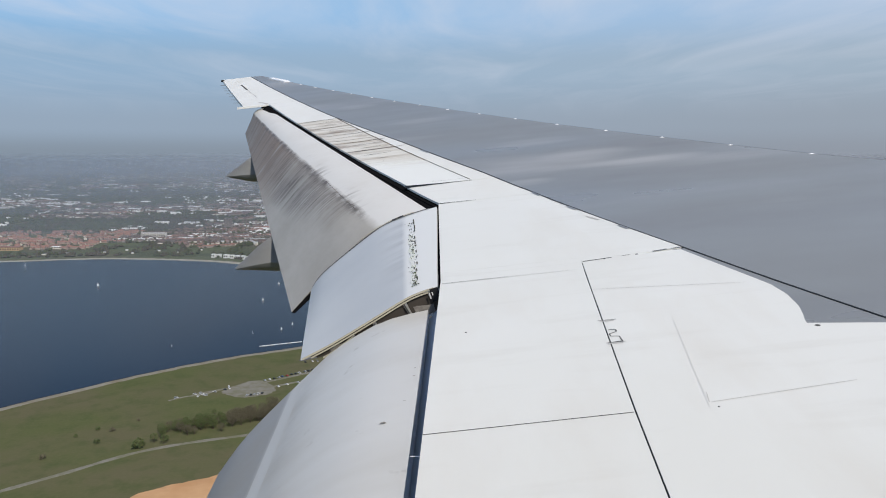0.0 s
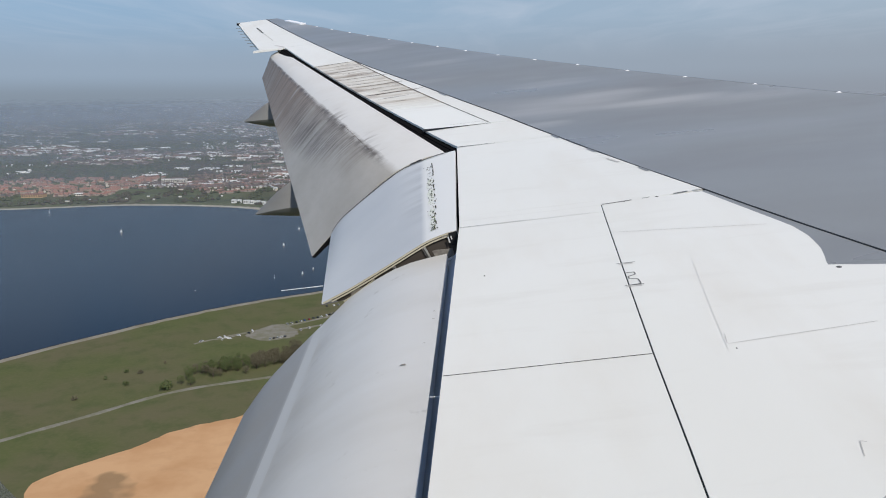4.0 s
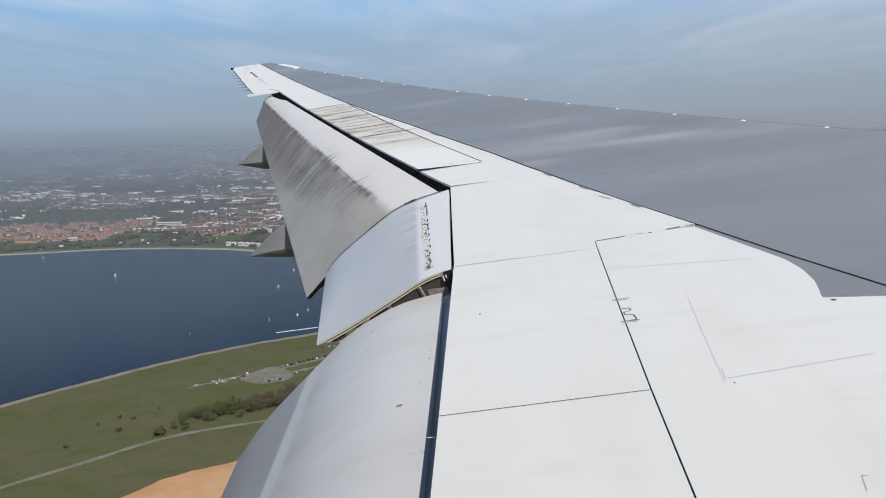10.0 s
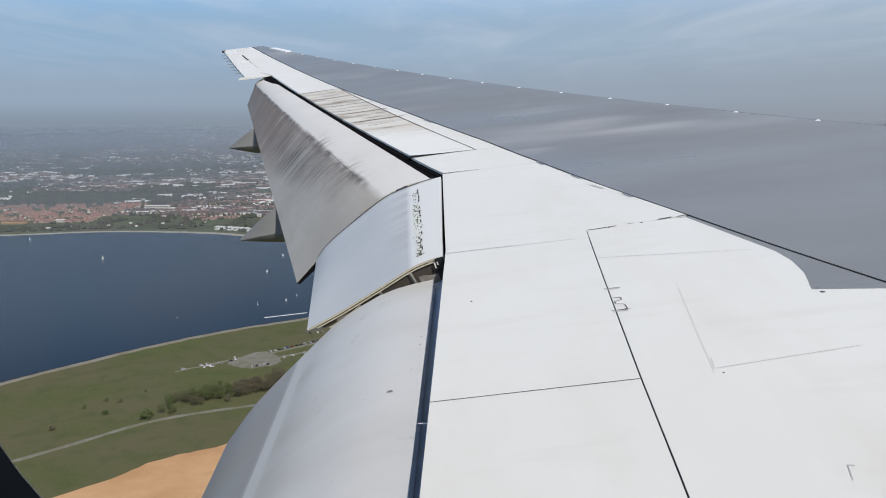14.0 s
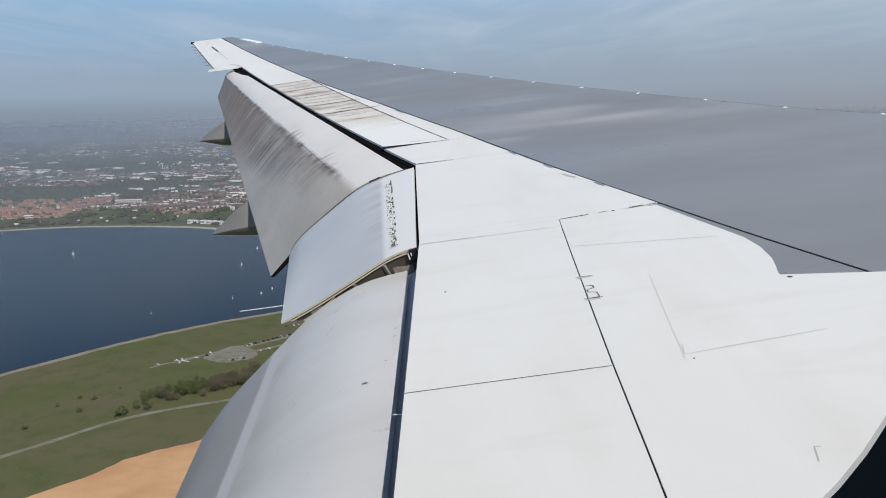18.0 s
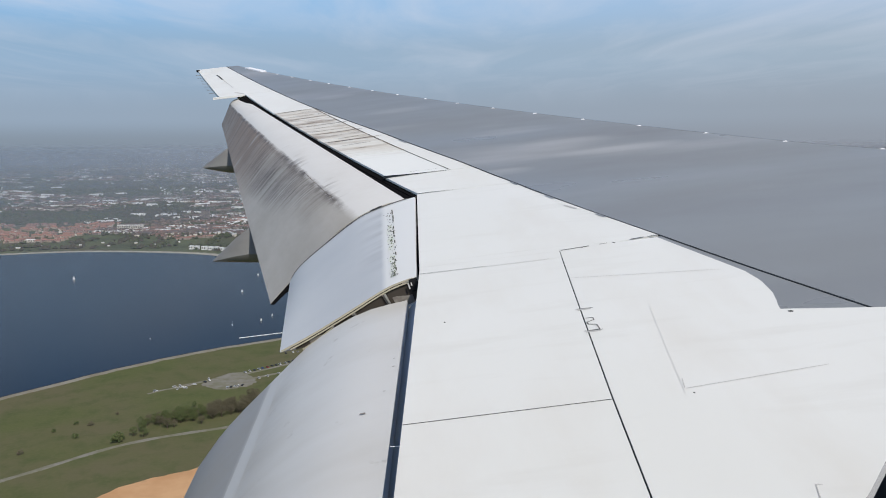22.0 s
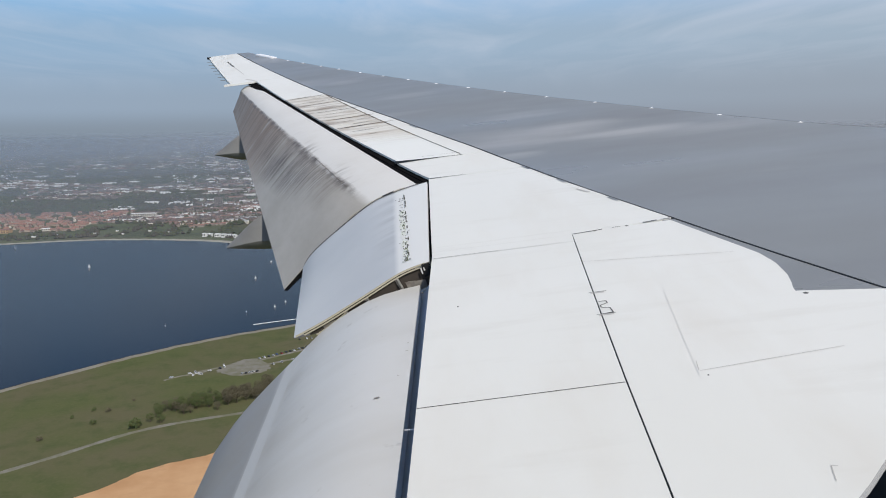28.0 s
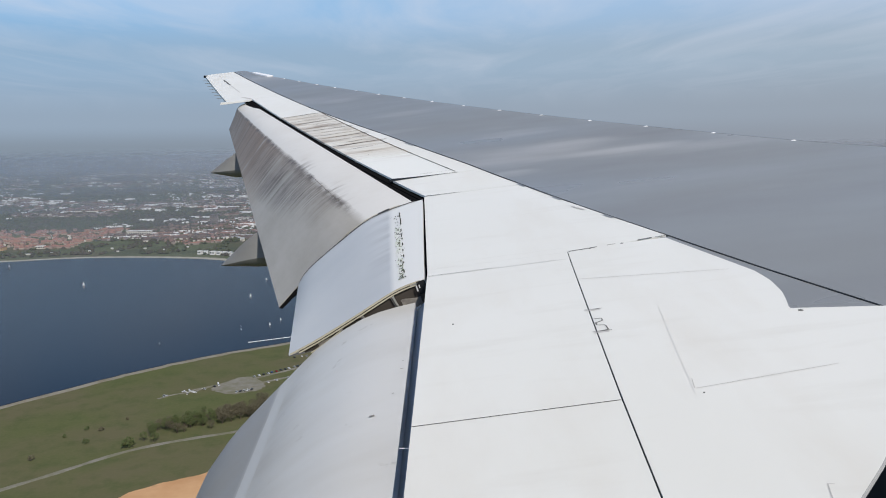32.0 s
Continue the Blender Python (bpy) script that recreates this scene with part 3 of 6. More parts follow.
# grey forward skin in spanwise bays, dark box under all the panels, rounded nose and belly
for ya, yb in ((-0.6, 24.36),):
    wing_part("grey_skin", sheet(lambda y: seam(y) + 0.012, edge, ya, yb, 0, 0.03, 14, 96, 0.001), GREY, "semi-gloss grey upper skin", True)


def tip_front(y):
    return min(edge(y), -4.61 - 0.66 * (y - 24.36))


wing_part("grey_skin", sheet(lambda y: seam(y) + 0.012, tip_front, 24.366, 26.1, 0, 0.03, 6, 8), GREY, "grey tip skin", True)


def hull_shell():
    """Nose and underside of the wing, from the leading edge round to the rear spar."""
    ys = np.linspace(-0.8, 26.2, 40)
    vs, rows = [], []
    for y in ys:
        le, re = (edge(y) if y < 24.36 else tip_front(y)), hinge(y) + (0.04 if y < 7.0 else -0.02)
        c = le - re
        t = 0.075 * c + 0.10
        prof = [(le - 0.03, skin(le - 0.03, y) - 0.012)]
        for a in (30, 60, 90, 120, 150):
            r = radians(a)
            prof.append((le - 0.03 + 0.09 * math.sin(r), skin(le, y) - 0.02 - 0.13 * (1 - math.cos(r))))
        for u in (0.08, 0.2, 0.4, 0.6, 0.8, 1.0):
            x = le - c * u
            prof.append((x, skin(x, y) - 0.06 - t * (math.sin(math.pi * min(1, 0.25 + 0.62 * u)) ** 0.8)))
        prof.append((re, skin(re, y) - 0.045))
        for u in (0.75, 0.5, 0.25):
            x = le - c * u
            prof.append((x, skin(x, y) - 0.09))
        prof.append((le - 0.05, skin(le - 0.05, y) - 0.09))
        rows.append(len(prof))
        vs += [(x, y, z) for x, z in prof]
    m = rows[0]
    fs = []
    for i in range(len(ys) - 1):
        for j in range(m):
            fs.append((i * m + j, i * m + (j + 1) % m, (i + 1) * m + (j + 1) % m, (i + 1) * m + j))
    fs += [tuple(range(m)), tuple((len(ys) - 1) * m + j for j in range(m))[::-1]]
    return vs, fs


wing_part("wing_box", hull_shell(), DARK, "near-black wing structure that darkens the joints under the panels")
NOSE_YS = (10.85, 11.89, 12.92, 13.92, 14.91, 15.88, 16.82, 17.74, 18.64, 19.52, 20.39, 21.27, 22.09, 22.95, 23.72)


def nose_shell(ya, yb):
    vs = []
    ys = np.linspace(ya, yb, 36)
    angles = (0, 35, 70, 105, 140, 180)
    for y in ys:
        le = edge(y)
        for a in angles:
            r = radians(a)
            vs.append((le - 0.004 + 0.13 * math.sin(r), y, skin(le, y) - 0.17 * (1 - math.cos(r)) + (0.0015 if a == 0 else -0.001)))
    return vs, grid_faces(len(ys), len(angles), True)


for ya, yb in ((-0.8, 5.0), (5.01, 10.0), (10.01, 14.7), (14.71, 19.5), (19.51, 24.3)):
    wing_part("slat", nose_shell(ya, yb), GREY, "rounded grey leading-edge slat", True)


def dome(x, y, r, h, stretch=1.0):
    vs, fs = [(x, y, skin(x, y) + h)], []
    for i in range(10):
        a = 2 * math.pi * i / 10
        px, py = x + r * math.cos(a), y + r * stretch * math.sin(a)
        vs.append((px, py, skin(px, py) + 0.001))
    fs = [(0, 1 + i, 1 + (i + 1) % 10) for i in range(10)]
    return vs, fs


# sun glints on the slat joints, drawn as small white domes
for y in NOSE_YS:
    wing_part("slat_glint", dome(edge(y) - 0.03, y, 0.040, 0.013, 0.7), GLINT, "small white dome for a glint on the slat edge")
for y in (5.3, 6.5, 7.65, 8.75, 9.8):
    wing_part("slat_glint", dome(edge(y) - 0.03, y, 0.040, 0.013, 0.7), GLINT, "small white dome for a glint on the slat edge")

# the black seal along the seam
vs, fs = [], []
SEAM_YS = np.linspace(0.4, 26.1, 80)
for i, y in enumerate(SEAM_YS):
    h = 0.0085 if y < 9 else 0.017
    for k in (-h, h):
        vs.append((seam(y) + k, y, skin(seam(y), y) + 0.004))
    if i:
        fs.append((2 * i - 2, 2 * i - 1, 2 * i + 1, 2 * i))
wing_part("seam_seal", (vs, fs), RUBBER, "black rubber seal")


# white rear panels
def inner_front(y):
    """Line of the inner spoilers' hinges."""
    return lerp_at(y, ((0, 0.76), (3.14, 1.015), (4.1, 1.086), (7.11, 1.335)))


def white_front(y):
    """Edge of the white root fairing, which swells and turns to the root."""
    return lerp_at(y, ((5.09, 2.493), (5.15, 2.505), (5.25, 2.54), (5.42, 2.588), (5.69, 2.62), (5.94, 2.605), (6.12, 2.56), (6.6, 2.43), (7.18, 2.27)))


for ya, yb in ((-0.5, 4.0875), (4.0910, 6.885)):
    wing_part("spoiler", sheet(lambda y: hinge(y) + 0.002, lambda y: inner_front(y) - 0.0045, ya, yb, 0.004, 0.03, 10, 16), WHITE, "white inner spoiler panel", True)
wing_part("fixed_panel", sheet(lambda y: hinge(y) + 0.002, lambda y: inner_front(y) - 0.002, 6.893, 7.10, 0.003, 0.03, 8, 4), WHITE, "", True)
wing_part("fixed_panel", sheet(lambda y: hinge(y) + 0.002, lambda y: seam(y) - 0.012, 7.245, 10.30, 0.003, 0.03, 12, 14), WHITE, "", True)
wing_part("fixed_panel", sheet(lambda y: hinge(y) + 0.002, lambda y: seam(y) - 0.015 if y > 7.2 else inner_front(y) + 0.9 * (y - 7.10) / 0.12, 7.102, 7.243, 0.003, 0.03, 10, 4), WHITE, "", True)
wing_part("root_panel", sheet(lambda y: inner_front(y) + 0.0045, white_front, 5.0905, 7.16, 0.006, 0.03, 14, 40, lip=0.0), WHITE, "white wing-root fairing with a rounded corner", True)
wing_part("root_panel", sheet(lambda y: inner_front(y) + 0.0045, lambda y: min(6.2, 2.495 + (5.09 - y) / 0.30), -0.5, 5.0900, 0.006, 0.03, 30, 60, lip=0.0), WHITE, "broad white root panel", True)
# grey filler between the white root fairing and the seal
wing_part("grey_skin", sheet(lambda y: white_front(y) - 0.06, lambda y: seam(y) - 0.012, 5.101, 7.2, 0, 0.02, 6, 24), GREY, "grey strip beside the root fairing", True)
wing_part("grey_skin", sheet(lambda y: 2.4, lambda y: seam(y) - 0.012, 4.8, 5.10, 0, 0.02, 6, 4), GREY, "", True)


def spoiler_front(y):
    return hinge(y) + 0.985


SPOILERS = (11.45, 13.1, 14.75, 16.4, 18.05)
wing_part("fixed_panel", sheet(lambda y: hinge(y) + 0.03, lambda y: seam(y) - 0.015, 10.308, 11.44, 0.003, 0.03, 10, 6), WHITE, "", True)
for ya, yb in zip(SPOILERS[:-1], SPOILERS[1:]):
    wing_part("spoiler", sheet(lambda y: hinge(y) + 0.055, lambda y: spoiler_front(y) - 0.006, ya + 0.012, yb - 0.012, 0.006, 0.03, 8, 8), SPOILER, "white outer spoiler panel streaked with soot", True)
wing_part("fixed_panel", sheet(lambda y: spoiler_front(y) + 0.006, lambda y: seam(y) - 0.015, 11.45, 18.04, 0.003, 0.03, 5, 22), WHITE, "", True)
wing_part("fixed_panel", sheet(lambda y: hinge(y) + 0.050, lambda y: seam(y) - 0.015, 18.06, 21.05, 0.003, 0.03, 8, 10), WHITE, "", True)
wing_part("aileron", sheet(trail, lambda y: hinge(y) - 0.001, 21.08, 25.4, 0.0032, 0.06, 8, 14), WHITE, "white outboard aileron", True)
wing_part("tip_panel", sheet(lambda y: hinge(y), lambda y: seam(y) - 0.015, 21.06, 26.1, 0.003, 0.04, 8, 14), WHITE, "", True)
wing_part("tip_cap", sheet(trail, lambda y: hinge(y) - 0.005, 25.404, 26.1, 0.003, 0.05, 5, 4), WHITE, "", True)
wing_part("tip_light", sheet(lambda y: tip_front(y) - 0.16, lambda y: tip_front(y) + 0.02, 24.42, 25.35, 0.03, 0.05, 5, 8), GLINT, "clear white wingtip light cover", True)
for i in range(7):
    y = 22.0 + 0.55 * i
    x = trail(y)
    z = skin(x, y)
    wing_part("static_wick", joined(box(x - 0.15, x + 0.02, y - 0.007, y + 0.007, z - 0.050, z - 0.038)), FAIRING, "thin black static discharge wick")
x, z = trail(25.95), skin(trail(25.95), 25.95)
wing_part("tail_light", box(x - 0.03, x + 0.07, 25.86, 26.02, z - 0.05, z + 0.015), DARK, "dark lamp at the trailing tip")
for ya, yb, w, m_ in ((24.75, 23.75, 0.05, MARK), (23.7, 22.3, 0.022, FAINT), (21.5, 21.12, 0.05, FAINT)):
    xa, xb = (hinge(ya) - 0.02, hinge(yb) - 0.02) if ya > 22 else (-4.95, -4.62)
    wing_part("aileron_joint", strip((xa, ya), (xb, yb), w, 0.0075), m_)
wing_part("flap_end_plate", sheet(-5.42, lambda y: hinge(y) - 0.02, 21.0, 21.07, 0.012, 0.05, 6, 3), WHITE, "white plate at the flap end")

# thin joints, marks and fittings laid on the white panels
for a, b, w in (((1.345, 7.10), (1.62, 7.135), 0.018), ((1.72, 7.15), (1.80, 7.16), 0.010), ((2.02, 7.19), (2.16, 7.215), 0.016), ((2.2, 7.22), (2.3, 7.235), 0.008),
                ((0.02, 6.889), (0.62, 6.889), 0.006), ((0.015, 10.304), (0.42, 10.304), 0.012),
                ((0.42, 11.6), (-0.1, 11.6), 0.004)):
    wing_part("panel_joint", strip(a, b, w, 0.0085), MARK)
for a, b, w in (((1.27, 6.28), (2.45, 6.05), 0.005), ((1.50, 4.105), (2.35, 4.185), 0.0042), ((0.62, 6.889), (1.2, 6.889), 0.004)):
    wing_part("panel_joint", strip(a, b, w, 0.0088), FAINT)
for a, b, w0, w1 in (((-0.50, 11.445), (0.50, 11.43), 0.15, 0.012), ((0.02, 10.304), (0.50, 10.304), 0.03, 0.006)):
    vs, fs = [], []
    for i in range(9):
        u = i / 8
        x, y, w = a[0] + (b[0] - a[0]) * u, a[1] + (b[1] - a[1]) * u, (w1 + (w0 - w1) * (1 - u) ** 2) / 2
        vs += [(x, y + w, skin(x, y + w) + 0.0088), (x, y - w, skin(x, y - w) + 0.0088)]
        if i:
            fs.append((2 * i - 2, 2 * i - 1, 2 * i + 1, 2 * i))
    wing_part("panel_joint", (vs, fs), RUBBER)
wing_part("panel_joint", strip((-0.09, 4.089), (1.078, 4.0895), 0.0065, 0.0056), RUBBER)
vs, fs = [], []
for i, y in enumerate(np.linspace(0.4, 7.1, 30)):
    x = inner_front(y)
    vs += [(x - 0.0045, y, skin(x, y) + 0.0015), (x + 0.0045, y, skin(x, y) + 0.0015)]
    if i:
        fs.append((2 * i - 2, 2 * i - 1, 2 * i + 1, 2 * i))
wing_part("hinge_joint", (vs, fs), RUBBER, "black joint along the inner spoiler hinges")
# stepped access latch on the inner hinge line
LATCH = [(1.200, 5.345), (1.252, 5.345), (1.252, 5.30), (1.195, 5.27), (1.195, 5.225), (1.250, 5.21), (1.252, 5.12), (1.165, 5.11)]
for a, b in zip(LATCH[:-1], LATCH[1:]):
    wing_part("latch_joint", strip(a, b, 0.008, 0.0088, 2), MARK)
for x, y in ((1.18, 5.53), (1.15, 5.095)):
    wing_part("hinge_fitting", strip((x, y), (x + 0.10, y - 0.004), 0.022, 0.0082, 2), FAINT)
    wing_part("hinge_slot", strip((x - 0.01, y + 0.014), (x + 0.12, y + 0.012), 0.007, 0.0092, 2), MARK)
# faint seam down the root panel, with its small corner marks
ROOT_SEAM = [(1.69, 5.43), (1.56, 4.59), (1.48, 4.05)]
for a, b in zip(ROOT_SEAM[:-1], ROOT_SEAM[1:]):
    wing_part("panel_joint", strip(a, b, 0.0075, 0.0083, 3), HAIR)
for a, b in (((1.52, 4.23), (1.495, 4.11)), ((1.71, 3.08), (1.675, 2.97)), ((1.71, 3.08), (1.735, 3.07))):
    wing_part("corner_mark", strip(a, b, 0.0045, 0.0086, 2), FAINT)
for x, y, r in ((2.535, 5.03, 0.035), (1.525, 4.045, 0.012), (0.20, 5.61, 0.012), (1.55, 7.12, 0.02), (1.86, 7.155, 0.03), (2.42, 3.05, 0.012)):
    wing_part("flush_fastener", dome(x, y, r, 0.012), MARK)
for a, b in (((2.40, 3.25), (2.40, 2.95)), ((2.40, 3.25), (2.55, 3.26))):
    wing_part("panel_joint", strip(a, b, 0.0045, 0.0085), FAINT)
def soot_line(a, b, width):
    """A tapered streak of soot carried along the flow."""
    vs, fs, n = [], [], 9
    for i in range(n):
        u = i / (n - 1)
        x, y = a[0] + (b[0] - a[0]) * u, a[1] + (b[1] - a[1]) * u + 0.012 * math.sin(4 * u + a[1])
        w = 0.8 * width * (0.12 + 0.88 * math.sin(math.pi * (0.04 + 0.92 * u))) * (0.9 + 0.2 * math.sin(9 * u)) / 2
        for k in (w, -w):
            vs.append((x, y + k, skin(x, y + k) + 0.012))
        if i:
            fs.append((2 * i - 2, 2 * i - 1, 2 * i + 1, 2 * i))
    return vs, fs


rl = random.Random(17)
for y, w, reach in ((17.93, 0.050, 1.0), (17.62, 0.022, 0.8), (17.30, 0.028, 0.95), (16.98, 0.060, 1.0), (16.70, 0.020, 0.7), (16.42, 0.030, 1.0), (16.12, 0.045, 1.12), (15.80, 0.020, 0.8),
                    (15.50, 0.032, 1.0), (15.22, 0.075, 1.05), (14.92, 0.022, 0.9), (14.62, 0.030, 0.8), (14.36, 0.065, 1.12), (13.95, 0.028, 0.75), (13.62, 0.030, 0.55), (13.30, 0.022, 0.35)):
    near = hinge(y) + (0.03 if reach > 0.9 else rl.uniform(0.15, 0.4))
    wing_part("soot_line", soot_line((near, y), (hinge(y) + 1.0 * reach, y + rl.uniform(0.06, 0.16)), w), SOOT, "thin black soot streak")
for y in (11.5, 13.1, 14.75, 16.4):
    wing_part("hinge_joint", strip((spoiler_front(y), y), (spoiler_front(y + 1.62), y + 1.62), 0.020 if y < 13 else 0.030, 0.0083), SOOT if y > 13 else MARK)
# worn paint along the seal outboard
for y, l in ((13.65, 0.3), (10.15, 0.2), (9.2, 0.2), (8.1, 0.18)):
    wing_part("paint_chip", strip((seam(y) - 0.035, y), (seam(y + l) - 0.035, y + l), 0.035, 0.0085, 2), GREY)
wing_part("paint_chip", strip((1.70, 8.82), (1.80, 8.60), 0.03, 0.0085, 2), FAINT)

# coves ahead of the flaps; the outer gap's shade is in its near-black colour
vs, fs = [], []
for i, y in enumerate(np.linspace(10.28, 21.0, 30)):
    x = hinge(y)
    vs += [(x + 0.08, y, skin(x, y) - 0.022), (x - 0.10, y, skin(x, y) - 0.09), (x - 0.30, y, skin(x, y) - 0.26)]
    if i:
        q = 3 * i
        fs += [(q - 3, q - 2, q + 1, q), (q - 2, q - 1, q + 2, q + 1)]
wing_part("outboard_cove", (vs, fs), DARK, "near-black sheet for the shaded gap ahead of the outer flap")
vs, fs = [], []
for i, y in enumerate(np.linspace(-0.5, 7.05, 16)):
    x = hinge(y)
    vs += [(x + 0.004, y, skin(x, y) - 0.03), (x - 0.03, y, skin(x, y) - 0.28), (x - 0.30, y, skin(x, y) - 0.62)]
    if i:
        q = 3 * i
        fs += [(q - 3, q - 2, q + 1, q), (q - 2, q - 1, q + 2, q + 1)]
wing_part("inboard_cove", (vs, fs), COVE, "blue-grey gap ahead of the inner flap")
vs, fs = [], []
for i in range(13):
    u = i / 12
    y = 6.55 - 2.1 * u
    x, z = hinge(y), skin(hinge(y), y)
    for k in (0.0, 0.03):
        d = 0.05 + 0.20 * u + k
        vs.append((x - 0.004 - 0.034 * (d - 0.03) / 0.25 - 0.004, y, z - d))
    if i:
        fs.append((2 * i - 2, 2 * i - 1, 2 * i + 1, 2 * i))
wing_part("cove_strip", (vs, fs), RUBBER, "thin black strip across the gap")
wing_part("cove_bracket", box(-0.158, -0.104, 4.02, 4.0235, -1.640, -1.637), GLINT, "pale bracket across the gap")

# ---- flaps ----
INNER = [(-0.10, -1.43), (-0.389, -1.498), (-0.621, -1.590), (-0.882, -1.750), (-1.038, -1.866), (-1.271, -2.095), (-1.36, -2.18), (-1.806, -2.635), (-2.09, -3.013)]


def inner_at(y):
    u = (7.0 - y) / 5.8
    s, dx, dz = 1 - 0.20 * u, -0.16 * u, -0.66 * u
    return [(-0.10 + (x + 0.10) * s + dx, -1.43 + (z + 1.43) * (1 - 0.12 * u) + dz) for x, z in INNER]


inflap = wing_part("inboard_flap", loft([(y, inner_at(y)) for y in (-0.3, 3.5, 6.96)], 0.20, steps=6), INFLAP, "lowered curved white inner flap", True)
mark_chord(inflap)
# the pale seam strip where the flap's rear segment begins
vs, fs = [], []
for i, y in enumerate(np.linspace(0.6, 6.9, 12)):
    p = resample(inner_at(y), 60)
    for k in (30, 34):
        t = p[k + 1] - p[k - 1]
        nrm = np.array([-t[1], t[0]]) / np.linalg.norm(t)
        nrm = nrm if nrm[1] > 0 else -nrm
        q = p[k] + nrm * 0.002
        vs.append((q[0], y, q[1]))
    if i:
        fs.append((2 * i - 2, 2 * i - 1, 2 * i + 1, 2 * i))
wing_part("segment_strip", (vs, fs), DULL, "pale strip between flap segments", True, inflap)

for y, k, r in ((4.78, 5, 0.014), (5.45, 1, 0.007), (5.6, 1, 0.006), (5.05, 2, 0.006)):
    p = resample(inner_at(y), 60)[k]
    q = resample(inner_at(y), 60)[k + 1]
    d = (q - p) / np.linalg.norm(q - p) * r * 1.6
    vs = [(p[0] - d[0], y - r, p[1] - d[1] + 0.006), (p[0] + d[0], y - r * 0.4, p[1] + d[1] + 0.006), (p[0] + d[0] * 0.7, y + r, p[1] + d[1] * 0.7 + 0.006), (p[0] - d[0] * 0.6, y + r * 0.7, p[1] - d[1] * 0.6 + 0.006)]
    wing_part("scuff_mark", (vs, [(0, 1, 2, 3)]), SCUFF, "", False, inflap)

FLAPERON_IN = [(-0.012, -1.225), (-0.19, -1.285), (-0.343, -1.36), (-0.625, -1.537), (-1.0, -1.765), (-1.30, -1.925)]
FLAPERON_OUT = [(-0.028, -0.712), (-0.256, -0.775), (-0.56, -0.885), (-0.86, -1.045), (-1.528, -1.585), (-1.716, -1.827)]
flaperon = wing_part("flaperon", loft([(7.04, FLAPERON_IN), (10.2, FLAPERON_OUT)], 0.10, steps=8), FLAPERON, "white drooped flaperon with a grimy hinge", True)
mark_chord(flaperon)


def on_flaperon(u, v, off):
    """u along the span, v along the chord."""
    a, b = resample(FLAPERON_IN, 40), resample(FLAPERON_OUT, 40)
    y = 7.04 + 3.16 * u
    j = min(39, max(0, v * 39))
    i0 = min(38, int(j))
    w = j - i0
    pa, pb = a[i0] * (1 - w) + a[i0 + 1] * w, b[i0] * (1 - w) + b[i0 + 1] * w
    p = pa + (pb - pa) * u
    return (p[0] + off * -0.35, y, p[1] + off * 0.93)


vs, fs = [], []
for i in range(25):
    u = 0.10 + 0.56 * i / 24
    v = 0.150 + 0.030 * u
    vs += [on_flaperon(u, v - 0.014 - 0.006 * math.sin(i * 2.1), 0.0035), on_flaperon(u, v + 0.022 + 0.008 * math.sin(i * 1.3), 0.0035)]
    if i:
        fs.append((2 * i - 2, 2 * i - 1, 2 * i + 1, 2 * i))
wing_part("primer_patch", (vs, fs), PRIMER, "pale green worn primer", False, flaperon)
rg = random.Random(5)


def grime(u, v, du, dv, mat=None):
    p = [on_flaperon(u - du, v - dv, 0.006), on_flaperon(u + du * 0.2, v - dv * 0.8, 0.006), on_flaperon(u + du, v - dv * 0.2, 0.006), on_flaperon(u + du * 0.5, v + dv, 0.006), on_flaperon(u - du * 0.8, v + dv * 0.6, 0.006)]
    wing_part("grime_patch", (p, [(0, 1, 2, 3, 4)]), mat or GRIME, "", False, flaperon)


for i in range(150):
    u = 0.07 + 0.80 * rg.random() ** 1.5
    grime(u, 0.145 + 0.035 * u + rg.gauss(0, 0.013), 0.0015 + 0.006 * rg.random(), 0.0015 + 0.004 * rg.random(), MOSS if rg.random() < 0.3 and u < 0.5 else None)
# the black run nearest to the hinge
for u, l in ((0.88, 0.018), (0.84, 0.03), (0.77, 0.035), (0.72, 0.02), (0.62, 0.02), (0.55, 0.03), (0.50, 0.012), (0.43, 0.02), (0.36, 0.012), (0.29, 0.02), (0.22, 0.012), (0.13, 0.02)):
    grime(u, 0.128 + 0.030 * u + rg.gauss(0, 0.002), l, 0.0045)
# thin dark joint along the flaperon's outer end
vs, fs = [], []
for i in range(20):
    v = 0.05 + 0.93 * i / 19
    vs += [on_flaperon(0.992, v, 0.007), on_flaperon(1.0, v, 0.012)]
    if i:
        fs.append((2 * i - 2, 2 * i - 1, 2 * i + 1, 2 * i))
wing_part("end_joint", (vs, fs), MARK, "", False, flaperon)
# twin sealed rims at the flaperon's inner end, and the open bay below them with its stained web and ribs
BAY_LINE = resample(FLAPERON_IN, 40)


def bay_point(k, drop):
    """k: 0 at the hinge to 1 at the trailing edge; drop: below the flaperon's top, square to it."""
    j = min(38, int(k * 39))
    w = k * 39 - j
    p = BAY_LINE[j] * (1 - w) + BAY_LINE[j + 1] * w
    d = BAY_LINE[j + 1] - BAY_LINE[j]
    n = np.array((d[1], -d[0])) / np.linalg.norm(d)
    n = n if n[1] < 0 else -n
    return p + n * drop


